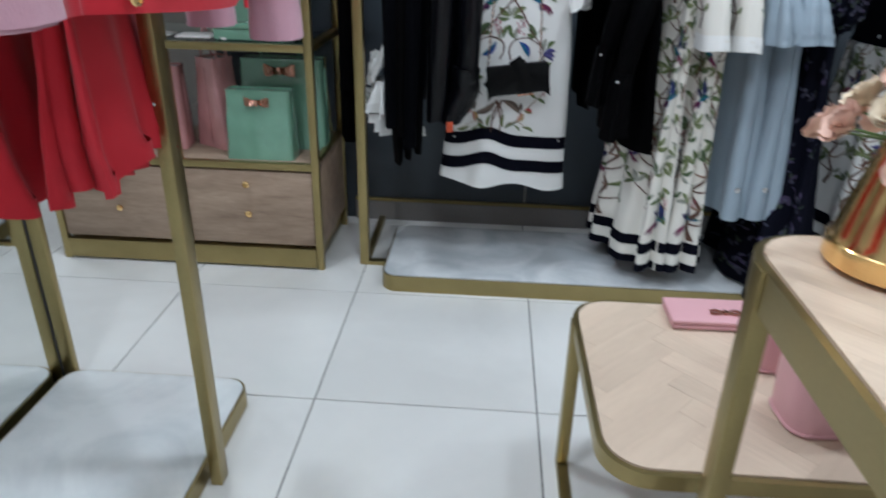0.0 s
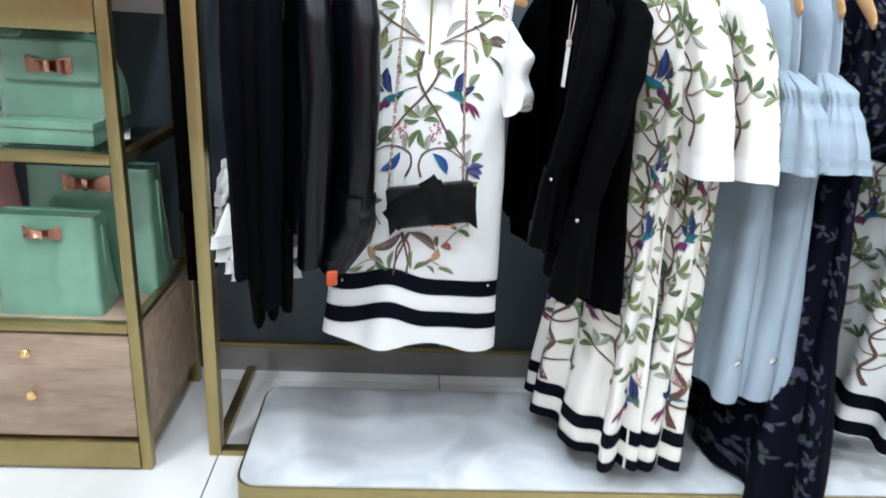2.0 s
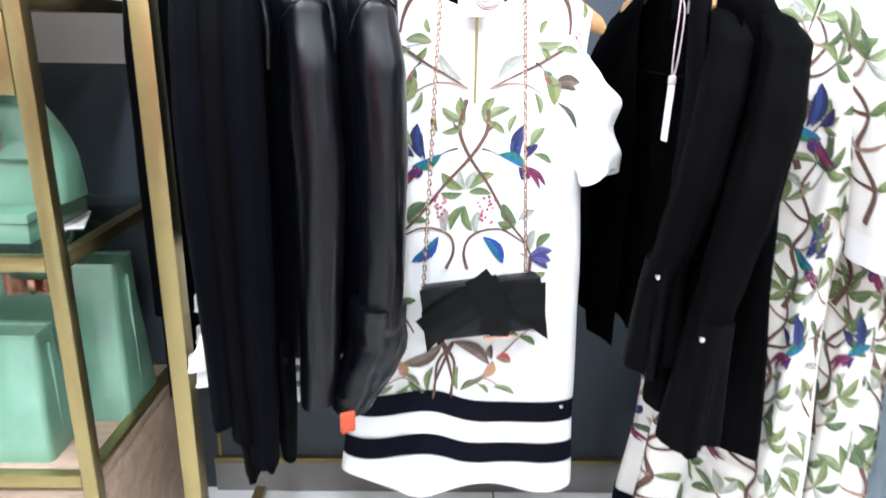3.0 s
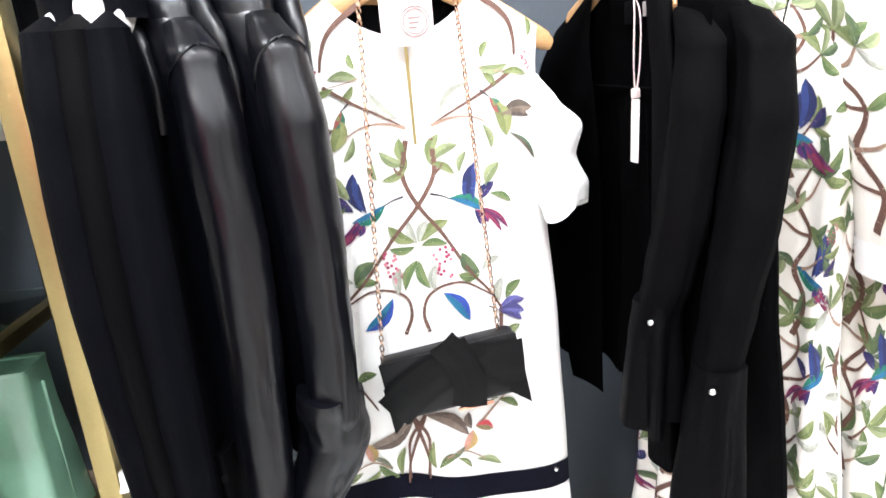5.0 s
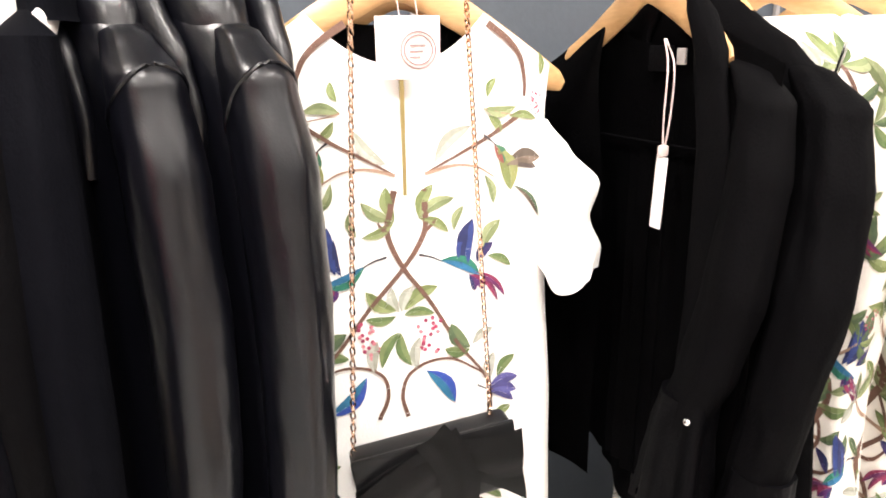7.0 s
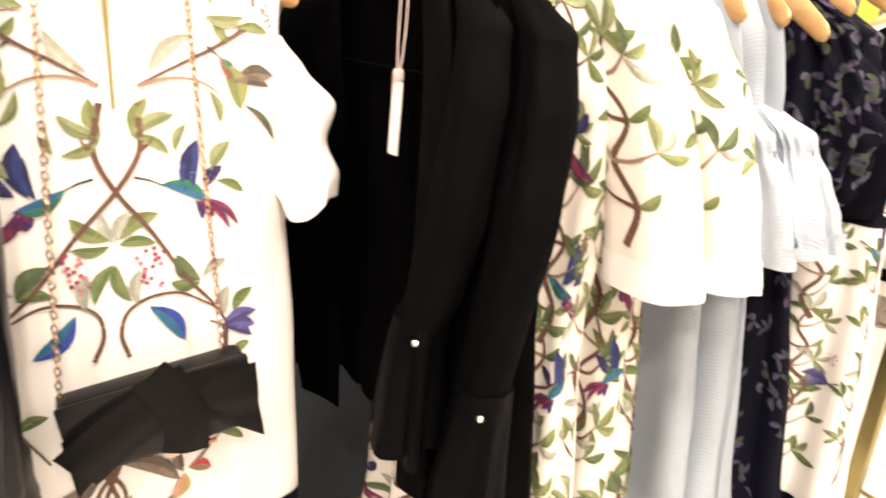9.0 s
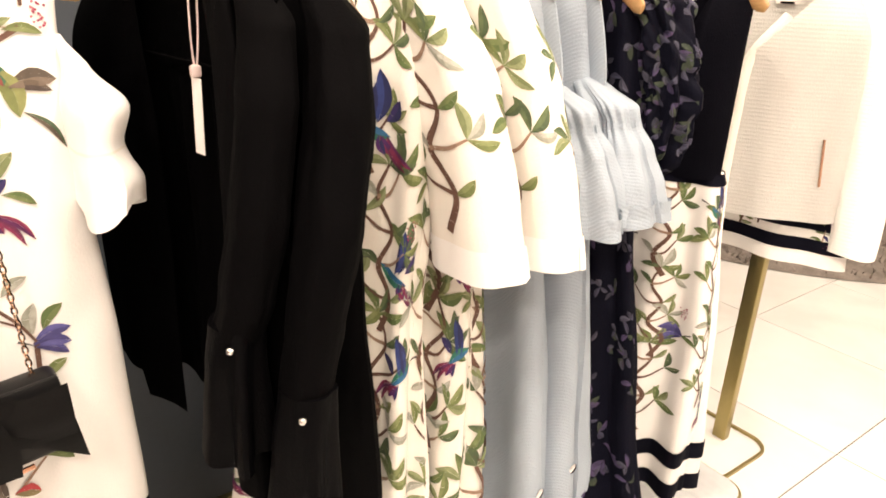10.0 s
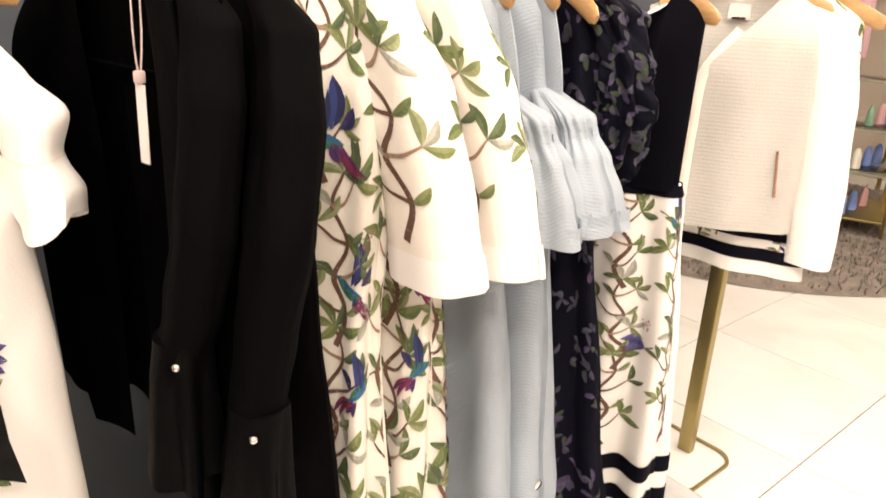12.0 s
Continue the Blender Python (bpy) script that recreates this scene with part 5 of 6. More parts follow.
def white_jacket(x, y, turn):
    g = thing("white_knit_jacket", (x, y, 0), "cropped open ivory ribbed jacket at the rail's end", "jacket", m=pose(x, y, 0, 0, 0, turn))
    open_front(g, "body", [(-0.050, 0.066), (-0.060, 0.0), (-0.058, -0.09), (-0.044, -0.155), (-0.004, -0.178), (0.036, -0.15), (0.044, -0.06), (0.044, 0.06), (0.036, 0.15), (-0.004, 0.178), (-0.034, 0.16), (-0.040, 0.125)], (0.082, 1.226), 0.42, lambda y_, is_front: 0.745, WHITE_RIB, None, 4, scoop=0.022, slant=0.16)
    hanger(x, y, 1.270, turn + 90, 0.16, 0.085)
    for s in (-1, 1):
        sleeve(g, [(1.19, -0.005, s * 0.135), (1.15, -0.005, s * 0.165), (1.0, -0.012, s * 0.19), (0.84, -0.018, s * 0.205), (0.68, -0.02, s * 0.212)], (0.03, 0.05, 0.052, 0.05, 0.048), 4 + s, WHITE_RIB, "sleeve", "ribbed knit sleeve", 0.003, 3, 0.9)
    part("front_edge", rod(bmesh.new(), spline([(-0.036, 0.0, 1.145), (-0.050, 0.058, 1.06), (-0.054, 0.066, 0.95), (-0.054, 0.066, 0.83), (-0.054, 0.066, 0.75)], 5), 0.004, 0.012, 8, up=(0, 1, 0)), CREAM, g, "smooth front placket")
    part("pocket_zip", rod(bmesh.new(), [(-0.062, -0.105, 0.92), (-0.064, -0.115, 0.825)], 0.0028, n=6), ROSE_GOLD, g, "rose gold pocket zip")
    part("neck_label", boxed(0.033, 0.036, -0.020, 0.022, 1.166, 1.196), PAPER, g, "white neck label")
    part("size_tab", boxed(0.031, 0.0328, -0.012, 0.014, 1.166, 1.170), BLACK, g)
    return g


white_jacket(1.955, 0.165, 36)
sk, sd_ = edge_on("striped_skirt", "short white skirt with navy-striped leafy hem", "skirt", 2.03, 8, [(0.95, 0, 0, 0.04, 0.15, 0.003), (0.78, 0, 0, 0.045, 0.17, 0.006), (0.64, 0, -0.0, 0.05, 0.19, 0.010)], WHITE, 6, 6, y=0.17, hang=False)
part("hem_stripe", sd_.ring(0.672, 0.70, 0.0026), NAVY, sk, "navy hem band")
part("hem_stripe", sd_.ring(0.72, 0.745, 0.0026), NAVY, sk, "navy hem band")
tube_print(sd_, sk, random.Random(9), -0.1, 0.5, 0.66, 0.74, 12, 0.03, 1)
pt, ptd = edge_on("ivory_blouse", "ivory top with small leaf print at the rail's end", "top", 2.09, 6, [(1.23, 0, 0, 0.02, 0.07, 0), (1.17, 0, 0, 0.04, 0.15, 0.002), (1.0, 0, 0.0, 0.05, 0.165, 0.005), (0.80, 0, 0.0, 0.05, 0.16, 0.006)], CREAM, 5, 3, y=0.14, top=1.23)
tube_print(ptd, pt, random.Random(12), -0.2, 0.5, 0.84, 1.12, 0, 0.2, 0)


# ---- shelving cabinet with bags ----
def cabinet():
    x0, x1, y0, y1 = -1.135, -0.145, 0.150, 0.60
    mx = -0.64
    c = thing("display_cabinet", (0, 0, 0), "brass-framed oak display cabinet with drawers and glass shelf", "cabinet")
    for px in (x0, x1 - 0.026):
        for py in (y0, y1 - 0.026):
            part("post", boxed(px, px + 0.026, py, py + 0.026, 0.0, 2.1, bevel=0.002), BRASS, c)
    part("post", boxed(mx - 0.011, mx + 0.011, y0, y0 + 0.024, 0.085, 2.1, bevel=0.002), BRASS, c)
    part("plinth", boxed(x0 + 0.027, x1 - 0.027, y0 - 0.004, y1, 0.008, 0.082, bevel=0.003), BRASS, c, "tall brass plinth")
    part("carcass", boxed(x0 + 0.027, x1 - 0.03, y0 + 0.03, y1 - 0.027, 0.084, 0.378), OAK, c)
    part("side_panel", boxed(x1 - 0.024, x1 - 0.004, y0 + 0.027, y1 - 0.027, 0.084, 0.380, bevel=0.002), OAK, c, "oak side panel")
    part("lower_shelf", boxed(x0 + 0.002, x1 - 0.002, y0 + 0.027, y1 - 0.002, 0.381, 0.402, bevel=0.002), OAK, c, "oak shelf")
    for z in (0.381, 0.782, 1.175):
        part("front_bar", boxed(x0 + 0.027, x1 - 0.027, y0 + 0.001, y0 + 0.025, z, z + 0.024, bevel=0.002), BRASS, c)
        for px in (x0 + 0.001, x1 - 0.025):
            part("side_bar", boxed(px, px + 0.024, y0 + 0.027, y1 - 0.027, z + (0.022 if z < 0.5 else 0), z + (0.034 if z < 0.5 else 0.024), bevel=0.002), BRASS, c)
    part("glass_shelf", boxed(x0 + 0.027, x1 - 0.027, y0 + 0.027, y1 - 0.03, 0.796, 0.806, bevel=0.001), GLASS, c, "green-edged glass shelf")
    part("upper_panel", boxed(x0 + 0.027, x1 - 0.03, y0 + 0.004, y0 + 0.022, 1.055, 1.173, bevel=0.002), BRASS, c, "deep brass fascia")
    # added slab that keeps the lamps off the handbags below
    part("upper_shelf", boxed(x0 + 0.027, x1 - 0.027, y0 + 0.027, y1 - 0.03, 1.176, 1.196, bevel=0.002), OAK, c, "oak shelf added behind the fascia to shade the bags")
    part("back_panel", boxed(mx + 0.012, x1 - 0.027, y1 - 0.02, y1 - 0.004, 0.404, 2.1), SLATE, c, "slate grey back panel")
    part("top", boxed(x0, x1, y0, y1, 2.101, 2.13, bevel=0.002), BRASS, c)
    for side, (a, b) in enumerate(((x0 + 0.029, mx - 0.013), (mx + 0.013, x1 - 0.029))):
        dr = part("drawer", boxed(a, b, y0 + 0.006, y0 + 0.028, 0.094, 0.372, bevel=0.002), OAK, c, "wide limed oak drawer front")
        for kz in (0.217, 0.328):
            kx = (a + b) / 2 if side == 0 else -0.405
            part("knob", moved(lathe(bmesh.new(), [(0.004, 0), (0.004, 0.010), (0.011, 0.013), (0.012, 0.020), (0.007, 0.025)], 14), Matrix.Translation((kx, y0 + 0.005, kz)) @ pose(0, 0, 0, 90)), GOLD, dr, "small gold knob")
    part("back_board", boxed(mx + 0.02, x1 - 0.03, y1 - 0.026, y1 - 0.021, 1.08, 1.9), PAPER, c, "pale upper back board")
    return c


cabinet()


def bow_on(parent, x, y, z, w, material=ROSE_GOLD):
    """A flat metal bow: two pinched loops with creases towards a square knot."""
    for s in (-1, 1):
        bm, rows = bmesh.new(), []
        for i in range(8):
            t = i / 7
            hh = w * (0.09 + 0.13 * t - 0.05 * max(0, t - 0.8) * 5)
            rows.append([bm.verts.new((x + s * w * (0.05 + 0.45 * t), y - 0.005 - 0.007 * math.sin(math.pi * t) + 0.0022 * (q % 2) * (1 - t * 0.7), z + hh * (q / 4 - 1) + 0.004 * t * t)) for q in range(9)])
        for a, b in zip(rows, rows[1:]):
            for q in range(8):
                bm.faces.new((a[q], a[q + 1], b[q + 1], b[q]))
        bmesh.ops.solidify(bm, geom=bm.faces[:], thickness=0.003)
        part("bow_loop", bm, material, parent, "rose gold bow loop")
    part("bow_knot", boxed(x - w * 0.06, x + w * 0.06, y - 0.016, y - 0.002, z - w * 0.13, z + w * 0.13, bevel=0.003), material, parent, "rose gold bow knot")


def tote(x, y, z, w, h, d, material, label, bow, turn=0, handles=True):
    b = thing("tote_bag", (x, y, z), label, "bag", "patent tote bags", m=pose(x, y, z, 0, 0, turn))
    bm = bmesh.new()
    rows = []
    for j in range(9):
        t = j / 8
        hx, hy = w / 2 * (1 - 0.05 * t), d / 2 * (1 - 0.45 * t)
        o = rounded_outline(-hx, hx, -hy, hy, min(0.012, hy * 0.6), 3)
        rows.append([bm.verts.new((px + 0.003 * noise.noise((px * 9, z + t * 4, w * 7)), py + 0.004 * noise.noise((px * 8 + w * 20, t * 3, h * 9)), h * t)) for px, py in o])
    for a, c in zip(rows, rows[1:]):
        k = len(a)
        for i in range(k):
            bm.faces.new((a[i], a[(i + 1) % k], c[(i + 1) % k], c[i]))
    bm.faces.new(rows[0][::-1])
    bm.faces.new(rows[-1])
    part("body", bm, material, b)
    part("top_rim", band(bmesh.new(), rounded_outline(-w * 0.477, w * 0.477, -d * 0.285, d * 0.285, 0.008, 3), rounded_outline(-w * 0.46, w * 0.46, -d * 0.2, d * 0.2, 0.006, 3), h - 0.004, h + 0.004), material, b)
    for s in (-1, 1):
        part("side_gusset", boxed(s * w * 0.487 - 0.003, s * w * 0.487 + 0.003, -d * 0.02, d * 0.02, 0.02, h * 0.9, bevel=0.002), material, b)
    if handles:
        for s in (-1, 1):
            pts = spline([(-w * 0.22, s * d * 0.25, h - 0.03), (-w * 0.20, s * d * 0.22, h + 0.05), (0, s * d * 0.18, h + 0.10), (w * 0.20, s * d * 0.22, h + 0.05), (w * 0.22, s * d * 0.25, h - 0.03)], 5)
            part("handle", rod(bmesh.new(), pts, 0.003, 0.006, 8), material, b, "thin looped handle")
    if bow:
        bow_on(b, 0, -d * 0.34, h - 0.035, bow)
    return b


SHELF = 0.4025
tote(-0.362, 0.250, SHELF, 0.235, 0.235, 0.115, GREEN_PVC, "small mint green patent tote with a copper bow", 0.085, handles=False)
tote(-0.318, 0.410, SHELF, 0.31, 0.315, 0.15, GREEN_PVC, "large mint green patent tote with a copper bow", 0.115)
tote(-0.765, 0.330, SHELF, 0.20, 0.29, 0.13, PINK_PVC, "dusty pink patent tote on the oak shelf", 0.0, 6)
tote(-0.555, 0.360, SHELF, 0.10, 0.32, 0.17, PINK_PVC, "dusty pink patent tote standing behind the post", 0.0, 60)
tote(-0.98, 0.330, SHELF, 0.19, 0.28, 0.13, PINK_PVC, "dusty pink patent tote on the oak shelf", 0.0, -5)

box_g = thing("shoe_box", (-0.36, 0.33, 0.8065), "flat mint green box lying on the glass shelf", "box")
part("tray", boxed(-0.13, 0.13, -0.11, 0.09, 0.0, 0.034, bevel=0.002), GREEN_PVC, box_g)
part("lid", boxed(-0.134, 0.134, -0.114, 0.094, 0.0345, 0.052, bevel=0.003), GREEN_PVC, box_g)
for k in range(3):
    bk = thing("leaflet", (-0.70 + 0.14 * k, 0.26 + 0.03 * k, 0.8065), "white paper leaflet lying on the glass shelf", "leaflet", "leaflets", m=pose(-0.72 + 0.15 * k, 0.28, 0.8065, 0, 0, 12 * k - 8))
    part("sheet", boxed(-0.06, 0.06, -0.05, 0.05, 0, 0.006, bevel=0.001), PAPER, bk)
pl = thing("leaflet", (-0.255, 0.355, 0.8065), "white paper leaflet lying on the glass shelf", "leaflet", "leaflets", m=pose(-0.255, 0.355, 0.8065, 0, 0, 20))
part("sheet", boxed(-0.05, 0.05, -0.06, 0.06, 0, 0.004, bevel=0.001), PAPER, pl)


def handbag(x, y, z, w, h, d, label, turn):
    b = thing("handbag", (x, y, z), label, "handbag", m=pose(x, y, z, 0, 0, turn))
    bm, rows = bmesh.new(), []
    for j in range(11):
        t = j / 10
        f = 1 - 0.5 * max(0, t - 0.35) ** 1.7 * 1.7
        o = rounded_outline(-w / 2 * f, w / 2 * f, -d / 2 * (1 - 0.5 * t), d / 2 * (1 - 0.5 * t), d * 0.2, 4)
        rows.append([bm.verts.new((px, py, h * t)) for px, py in o])
    for a, c in zip(rows, rows[1:]):
        k = len(a)
        for i in range(k):
            bm.faces.new((a[i], a[(i + 1) % k], c[(i + 1) % k], c[i]))
    bm.faces.new(rows[0][::-1])
    bm.faces.new(rows[-1])
    part("body", bm, GREEN_PVC, b)
    part("flap", boxed(-w * 0.40, w * 0.40, -d * 0.56, -d * 0.40, h * 0.42, h * 0.94, bevel=0.008, segs=3), GREEN_PVC, b)
    bow_on(b, 0, -d * 0.56, h * 0.62, 0.10)
    part("handle", rod(bmesh.new(), spline([(-w * 0.24, 0, h - 0.01), (-w * 0.2, 0, h + 0.06), (0, 0, h + 0.085), (w * 0.2, 0, h + 0.06), (w * 0.24, 0, h - 0.01)], 5), 0.006, n=8), GREEN_PVC, b)
    return b


handbag(-0.33, 0.335, 0.859, 0.26, 0.18, 0.11, "mint green patent handbag with a copper bow", 0)
handbag(-0.42, 0.475, 0.8065, 0.24, 0.25, 0.09, "mint green patent handbag standing on the glass shelf", 8)


# ---- red clothes ----
def red_jacket(x, y, turn, seed, wide, near_cuff):
    g, d = edge_on("red_jacket", "bright red tailored jacket with gold buttons on a rail", "jacket", x, turn,
                   [(1.60, 0, 0, 0.02, 0.06, 0), (1.56, 0, 0, 0.04, 0.15, 0.001), (1.50, 0, 0, 0.055, 0.20, 0.002), (1.28, 0, 0, 0.06, 0.20 * wide, 0.004), (1.078, 0, 0, 0.065, 0.212 * wide, 0.006)], RED, 4, seed, y=y, top=1.60, group="red jackets", rail=1.70, hem=0.008, notch=(0.655, 0.075, 0.17))
    for s in (-1, 1):
        sd, so = sleeve(g, [(1.56, 0, s * 0.16), (1.50, 0, s * 0.205), (1.38, 0.0, s * 0.25), (1.2 if s > 0 else 1.34, 0.005, s * 0.27 * (wide if s > 0 else wide * 1.14)), (1.06 if s > 0 else near_cuff + 0.17, 0.01, s * 0.285 * (wide if s > 0 else wide * 1.16))], (0.03, 0.055, 0.058, 0.057, 0.056), seed + s, RED, "sleeve", "straight red sleeve", 0.003, 3, 0.85)
        part("shirt_cuff", Drape([(1.075 if s > 0 else near_cuff + 0.185, 0.01, s * 0.285 * (wide if s > 0 else wide * 1.16), 0.042, 0.048, 0.002), (0.985 if s > 0 else near_cuff, 0.01, s * 0.288 * (wide if s > 0 else wide * 1.16), 0.046, 0.053, 0.003)], 3, 2).mesh(36, 12), PINK_CLOTH, so, "pale pink shirt cuff")
        if s < 0:
            cz = wide * 1.16 * -0.285
            part("cuff_band", Drape([(near_cuff + 0.072, 0.01, cz, 0.049, 0.056, 0.001), (near_cuff + 0.004, 0.01, cz, 0.051, 0.058, 0.002)], 3, 2).mesh(40, 6), PINK_CLOTH, so, "stitched pink cuff band")
            for q in range(2):
                part("cuff_button", moved(lathe(bmesh.new(), [(0.004, 0), (0.0085, 0.0015), (0.008, 0.004), (0.003, 0.005)], 16), Matrix.Translation((0.026, cz - 0.053, near_cuff + 0.022 + 0.030 * q)) @ pose(0, 0, 0, 90)), GOLD, so, "small gold cuff button")
    for q, (by, bz) in enumerate(((-0.165, 1.114), (-0.225, 1.104), (-0.165, 1.235), (-0.225, 1.225))):
        part("button", moved(lathe(bmesh.new(), [(0.006, 0), (0.0125, 0.002), (0.012, 0.005), (0.009, 0.006), (0.0085, 0.0045)], 18), Matrix.Translation((0.060 if by > -0.2 else 0.044, by + 0.02, bz)) @ pose(0, 0, 0, 0, 90)), GOLD, g, "domed gold button")
    part("front_edge", rod(bmesh.new(), spline([(0.06, 0.05, 1.45), (0.074, 0.02, 1.25), (0.083, 0.0, 1.07)], 6), 0.003, 0.004, 8), RED, g)
    part("pocket_flap", boxed(0.070, 0.080, -0.17, -0.09, 1.17, 1.20, bevel=0.002), RED, g)
    return g


red_jacket(0.03, -1.165, -2, 2, 1.12, 1.092)
red_jacket(-0.115, -1.03, 2, 5, 1.10, 1.11)
red_jacket(-0.30, -1.05, 0, 8, 1.0, 1.11)


def red_trousers(x, y, turn, seed, hem):
    g = thing("red_trousers", (x, y, 0), "red crepe cropped trousers folded over a hanger", "trousers", "red trousers", m=pose(x, y, 0, 0, 0, turn))
    for k, s in enumerate((-1, 1)):
        d = Drape([(1.13, s * 0.014, 0.0, 0.012, 0.13, 0.001), (1.0, s * 0.022, 0.0, 0.024, 0.145, 0.014), (0.85, s * 0.03, -0.005, 0.032, 0.148, 0.024), (hem + 0.03 * k, s * 0.036, 0.01, 0.038, 0.148, 0.030)], 7, seed + k, 0.8, 0.022)
        part("leg", d.mesh(80, 30), RED, g)
        for q in range(2):
            part("hem_button", moved(lathe(bmesh.new(), [(0.002, -0.002), (0.005, 0), (0.003, 0.004)], 10), Matrix.Translation(d.at(0.66 + 0.06 * q, hem + 0.10 + 0.02 * q, 0.001)) @ pose(0, 0, 0, 0, 90)), STEEL, g, "small steel button")
    hanger(x, y, 1.14, turn + 90, 0.15, 0.012, 1.175, group="hangers on the red rail")
    return g


red_trousers(-0.215, -0.965, 8, 3, 0.755)
red_trousers(-0.36, -1.06, 3, 6, 0.73)
red_trousers(-0.48, -1.09, -4, 9, 0.71)
pk, pkd = edge_on("pink_blouse", "pale pink cotton blouse with gold buttons", "blouse", -0.42, 0, [(1.6, 0, 0, 0.02, 0.06, 0), (1.55, 0, 0, 0.04, 0.16, 0.001), (1.3, 0, 0, 0.05, 0.19, 0.004), (1.0, 0, -0.02, 0.055, 0.21, 0.007)], PINK_CLOTH, 5, 3, y=-1.02, top=1.60, rail=1.70)
part("button", moved(lathe(bmesh.new(), [(0.006, 0), (0.011, 0.002), (0.008, 0.005)], 14), Matrix.Translation(pkd.at(0.80, 1.06, 0.001)) @ pose(0, 0, 0, 0, 90)), GOLD, pk)
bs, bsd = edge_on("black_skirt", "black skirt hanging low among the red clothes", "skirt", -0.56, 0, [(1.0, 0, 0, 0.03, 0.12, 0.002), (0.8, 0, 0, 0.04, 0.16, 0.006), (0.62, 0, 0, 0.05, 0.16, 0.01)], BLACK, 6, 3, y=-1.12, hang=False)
wb, wbd = edge_on("white_blouse", "white blouse showing below a red jacket", "blouse", 0.03, 0, [(1.5, 0, 0, 0.02, 0.06, 0), (1.3, 0, 0, 0.03, 0.12, 0.003), (1.16, 0, 0, 0.032, 0.12, 0.006)], WHITE, 7, 3, y=-1.00, hang=False)


# ---- nesting display tables ----
def parquet(x0, x1, y0, y1, r, z0, z1, parent, w=0.055, ln=0.22):
    """Herringbone planks, each a piece of its own, cut to a rounded outline."""
    outline = rounded_outline(x0, x1, y0, y1, r, 6)
    c, s = math.cos(radians(45)), math.sin(radians(45))
    n = int((x1 - x0 + y1 - y0) / w) + 8
    mid = ((x0 + x1) / 2, (y0 + y1) / 2)
    for i in range(-n, n):
        for j in range(-n // 4 - 2, n // 4 + 3):
            for kind in (0, 1):
                bx, by = i * w + j * ln, i * w - j * ln
                q = [(bx, by), (bx + ln, by), (bx + ln, by + w), (bx, by + w)] if kind == 0 else [(bx + ln, by + w - ln), (bx + ln + w, by + w - ln), (bx + ln + w, by + w), (bx + ln, by + w)]
                q = [(mid[0] + x * c - y * s, mid[1] + x * s + y * c) for x, y in q]
                if all(abs(x - mid[0]) > (x1 - x0) / 2 + ln or abs(y - mid[1]) > (y1 - y0) / 2 + ln for x, y in q):
                    continue
                p = clip(q, outline)
                if len(p) < 3:
                    continue
                area = abs(sum(p[k][0] * p[(k + 1) % len(p)][1] - p[(k + 1) % len(p)][0] * p[k][1] for k in range(len(p)))) / 2
                if area < 1e-4:
                    continue
                gx, gy = sum(v[0] for v in p) / len(p), sum(v[1] for v in p) / len(p)
                ang = 45 + (0 if kind == 0 else 90)
                cc, ss = math.cos(radians(-ang)), math.sin(radians(-ang))
                local = [((x - gx) * 0.997 * cc - (y - gy) * 0.997 * ss, (x - gx) * 0.997 * ss + (y - gy) * 0.997 * cc) for x, y in p]
                pl = part("plank", slab(bmesh.new(), local, 0, z1 - z0), OAK_TOP, parent, smooth=False)
                pl.matrix_basis = pose(gx, gy, z0, 0, 0, ang)


def table(x0, x1, y0, y1, h, r, label, bar, ends=(-1, 1)):
    t = thing("display_table", ((x0 + x1) / 2, (y0 + y1) / 2, 0), label, "table", "nesting tables")
    a, b = (x1 - x0) / 2, (y1 - y0) / 2
    part("top_rim", band(bmesh.new(), rounded_outline(-a, a, -b, b, r), rounded_outline(-a + 0.010, a - 0.010, -b + 0.010, b - 0.010, r - 0.010), h - bar, h - 0.004), BRASS, t, "brass edge rim")
    top = part("tabletop", slab(bmesh.new(), rounded_outline(-a + 0.0105, a - 0.0105, -b + 0.0105, b - 0.0105, r - 0.0105), h - 0.024, h - 0.010), OAK, t)
    parquet(-a + 0.011, a - 0.011, -b + 0.011, b - 0.011, r - 0.011, h - 0.0095, h, top)
    for sx in (-1, 1):
        for sy in ends:
            lx, ly = sx * (a + 0.004) - (0.0 if sx < 0 else 0.026), sy * (b - r - 0.012) - 0.018
            part("leg", boxed(lx, lx + 0.026, ly, ly + 0.036, 0, h - 0.006, bevel=0.002), BRASS, t)
        part("floor_bar", boxed(sx * (a + 0.004) - (0 if sx < 0 else 0.026), sx * (a + 0.004) - (0 if sx < 0 else 0.026) + 0.026, -(b - r - 0.012) + 0.019, (b - r - 0.012) - 0.019, 0.0, 0.022, bevel=0.002), BRASS, t)
    return t


LOW = 0.408
table(0.638, 1.33, -1.248, -0.695, LOW, 0.085, "low brass nesting table with herringbone oak top", 0.034, (1,))
TALL = 0.82
table(0.765, 1.75, -2.45, -1.235, TALL, 0.085, "tall brass nesting table with herringbone oak top", 0.06)

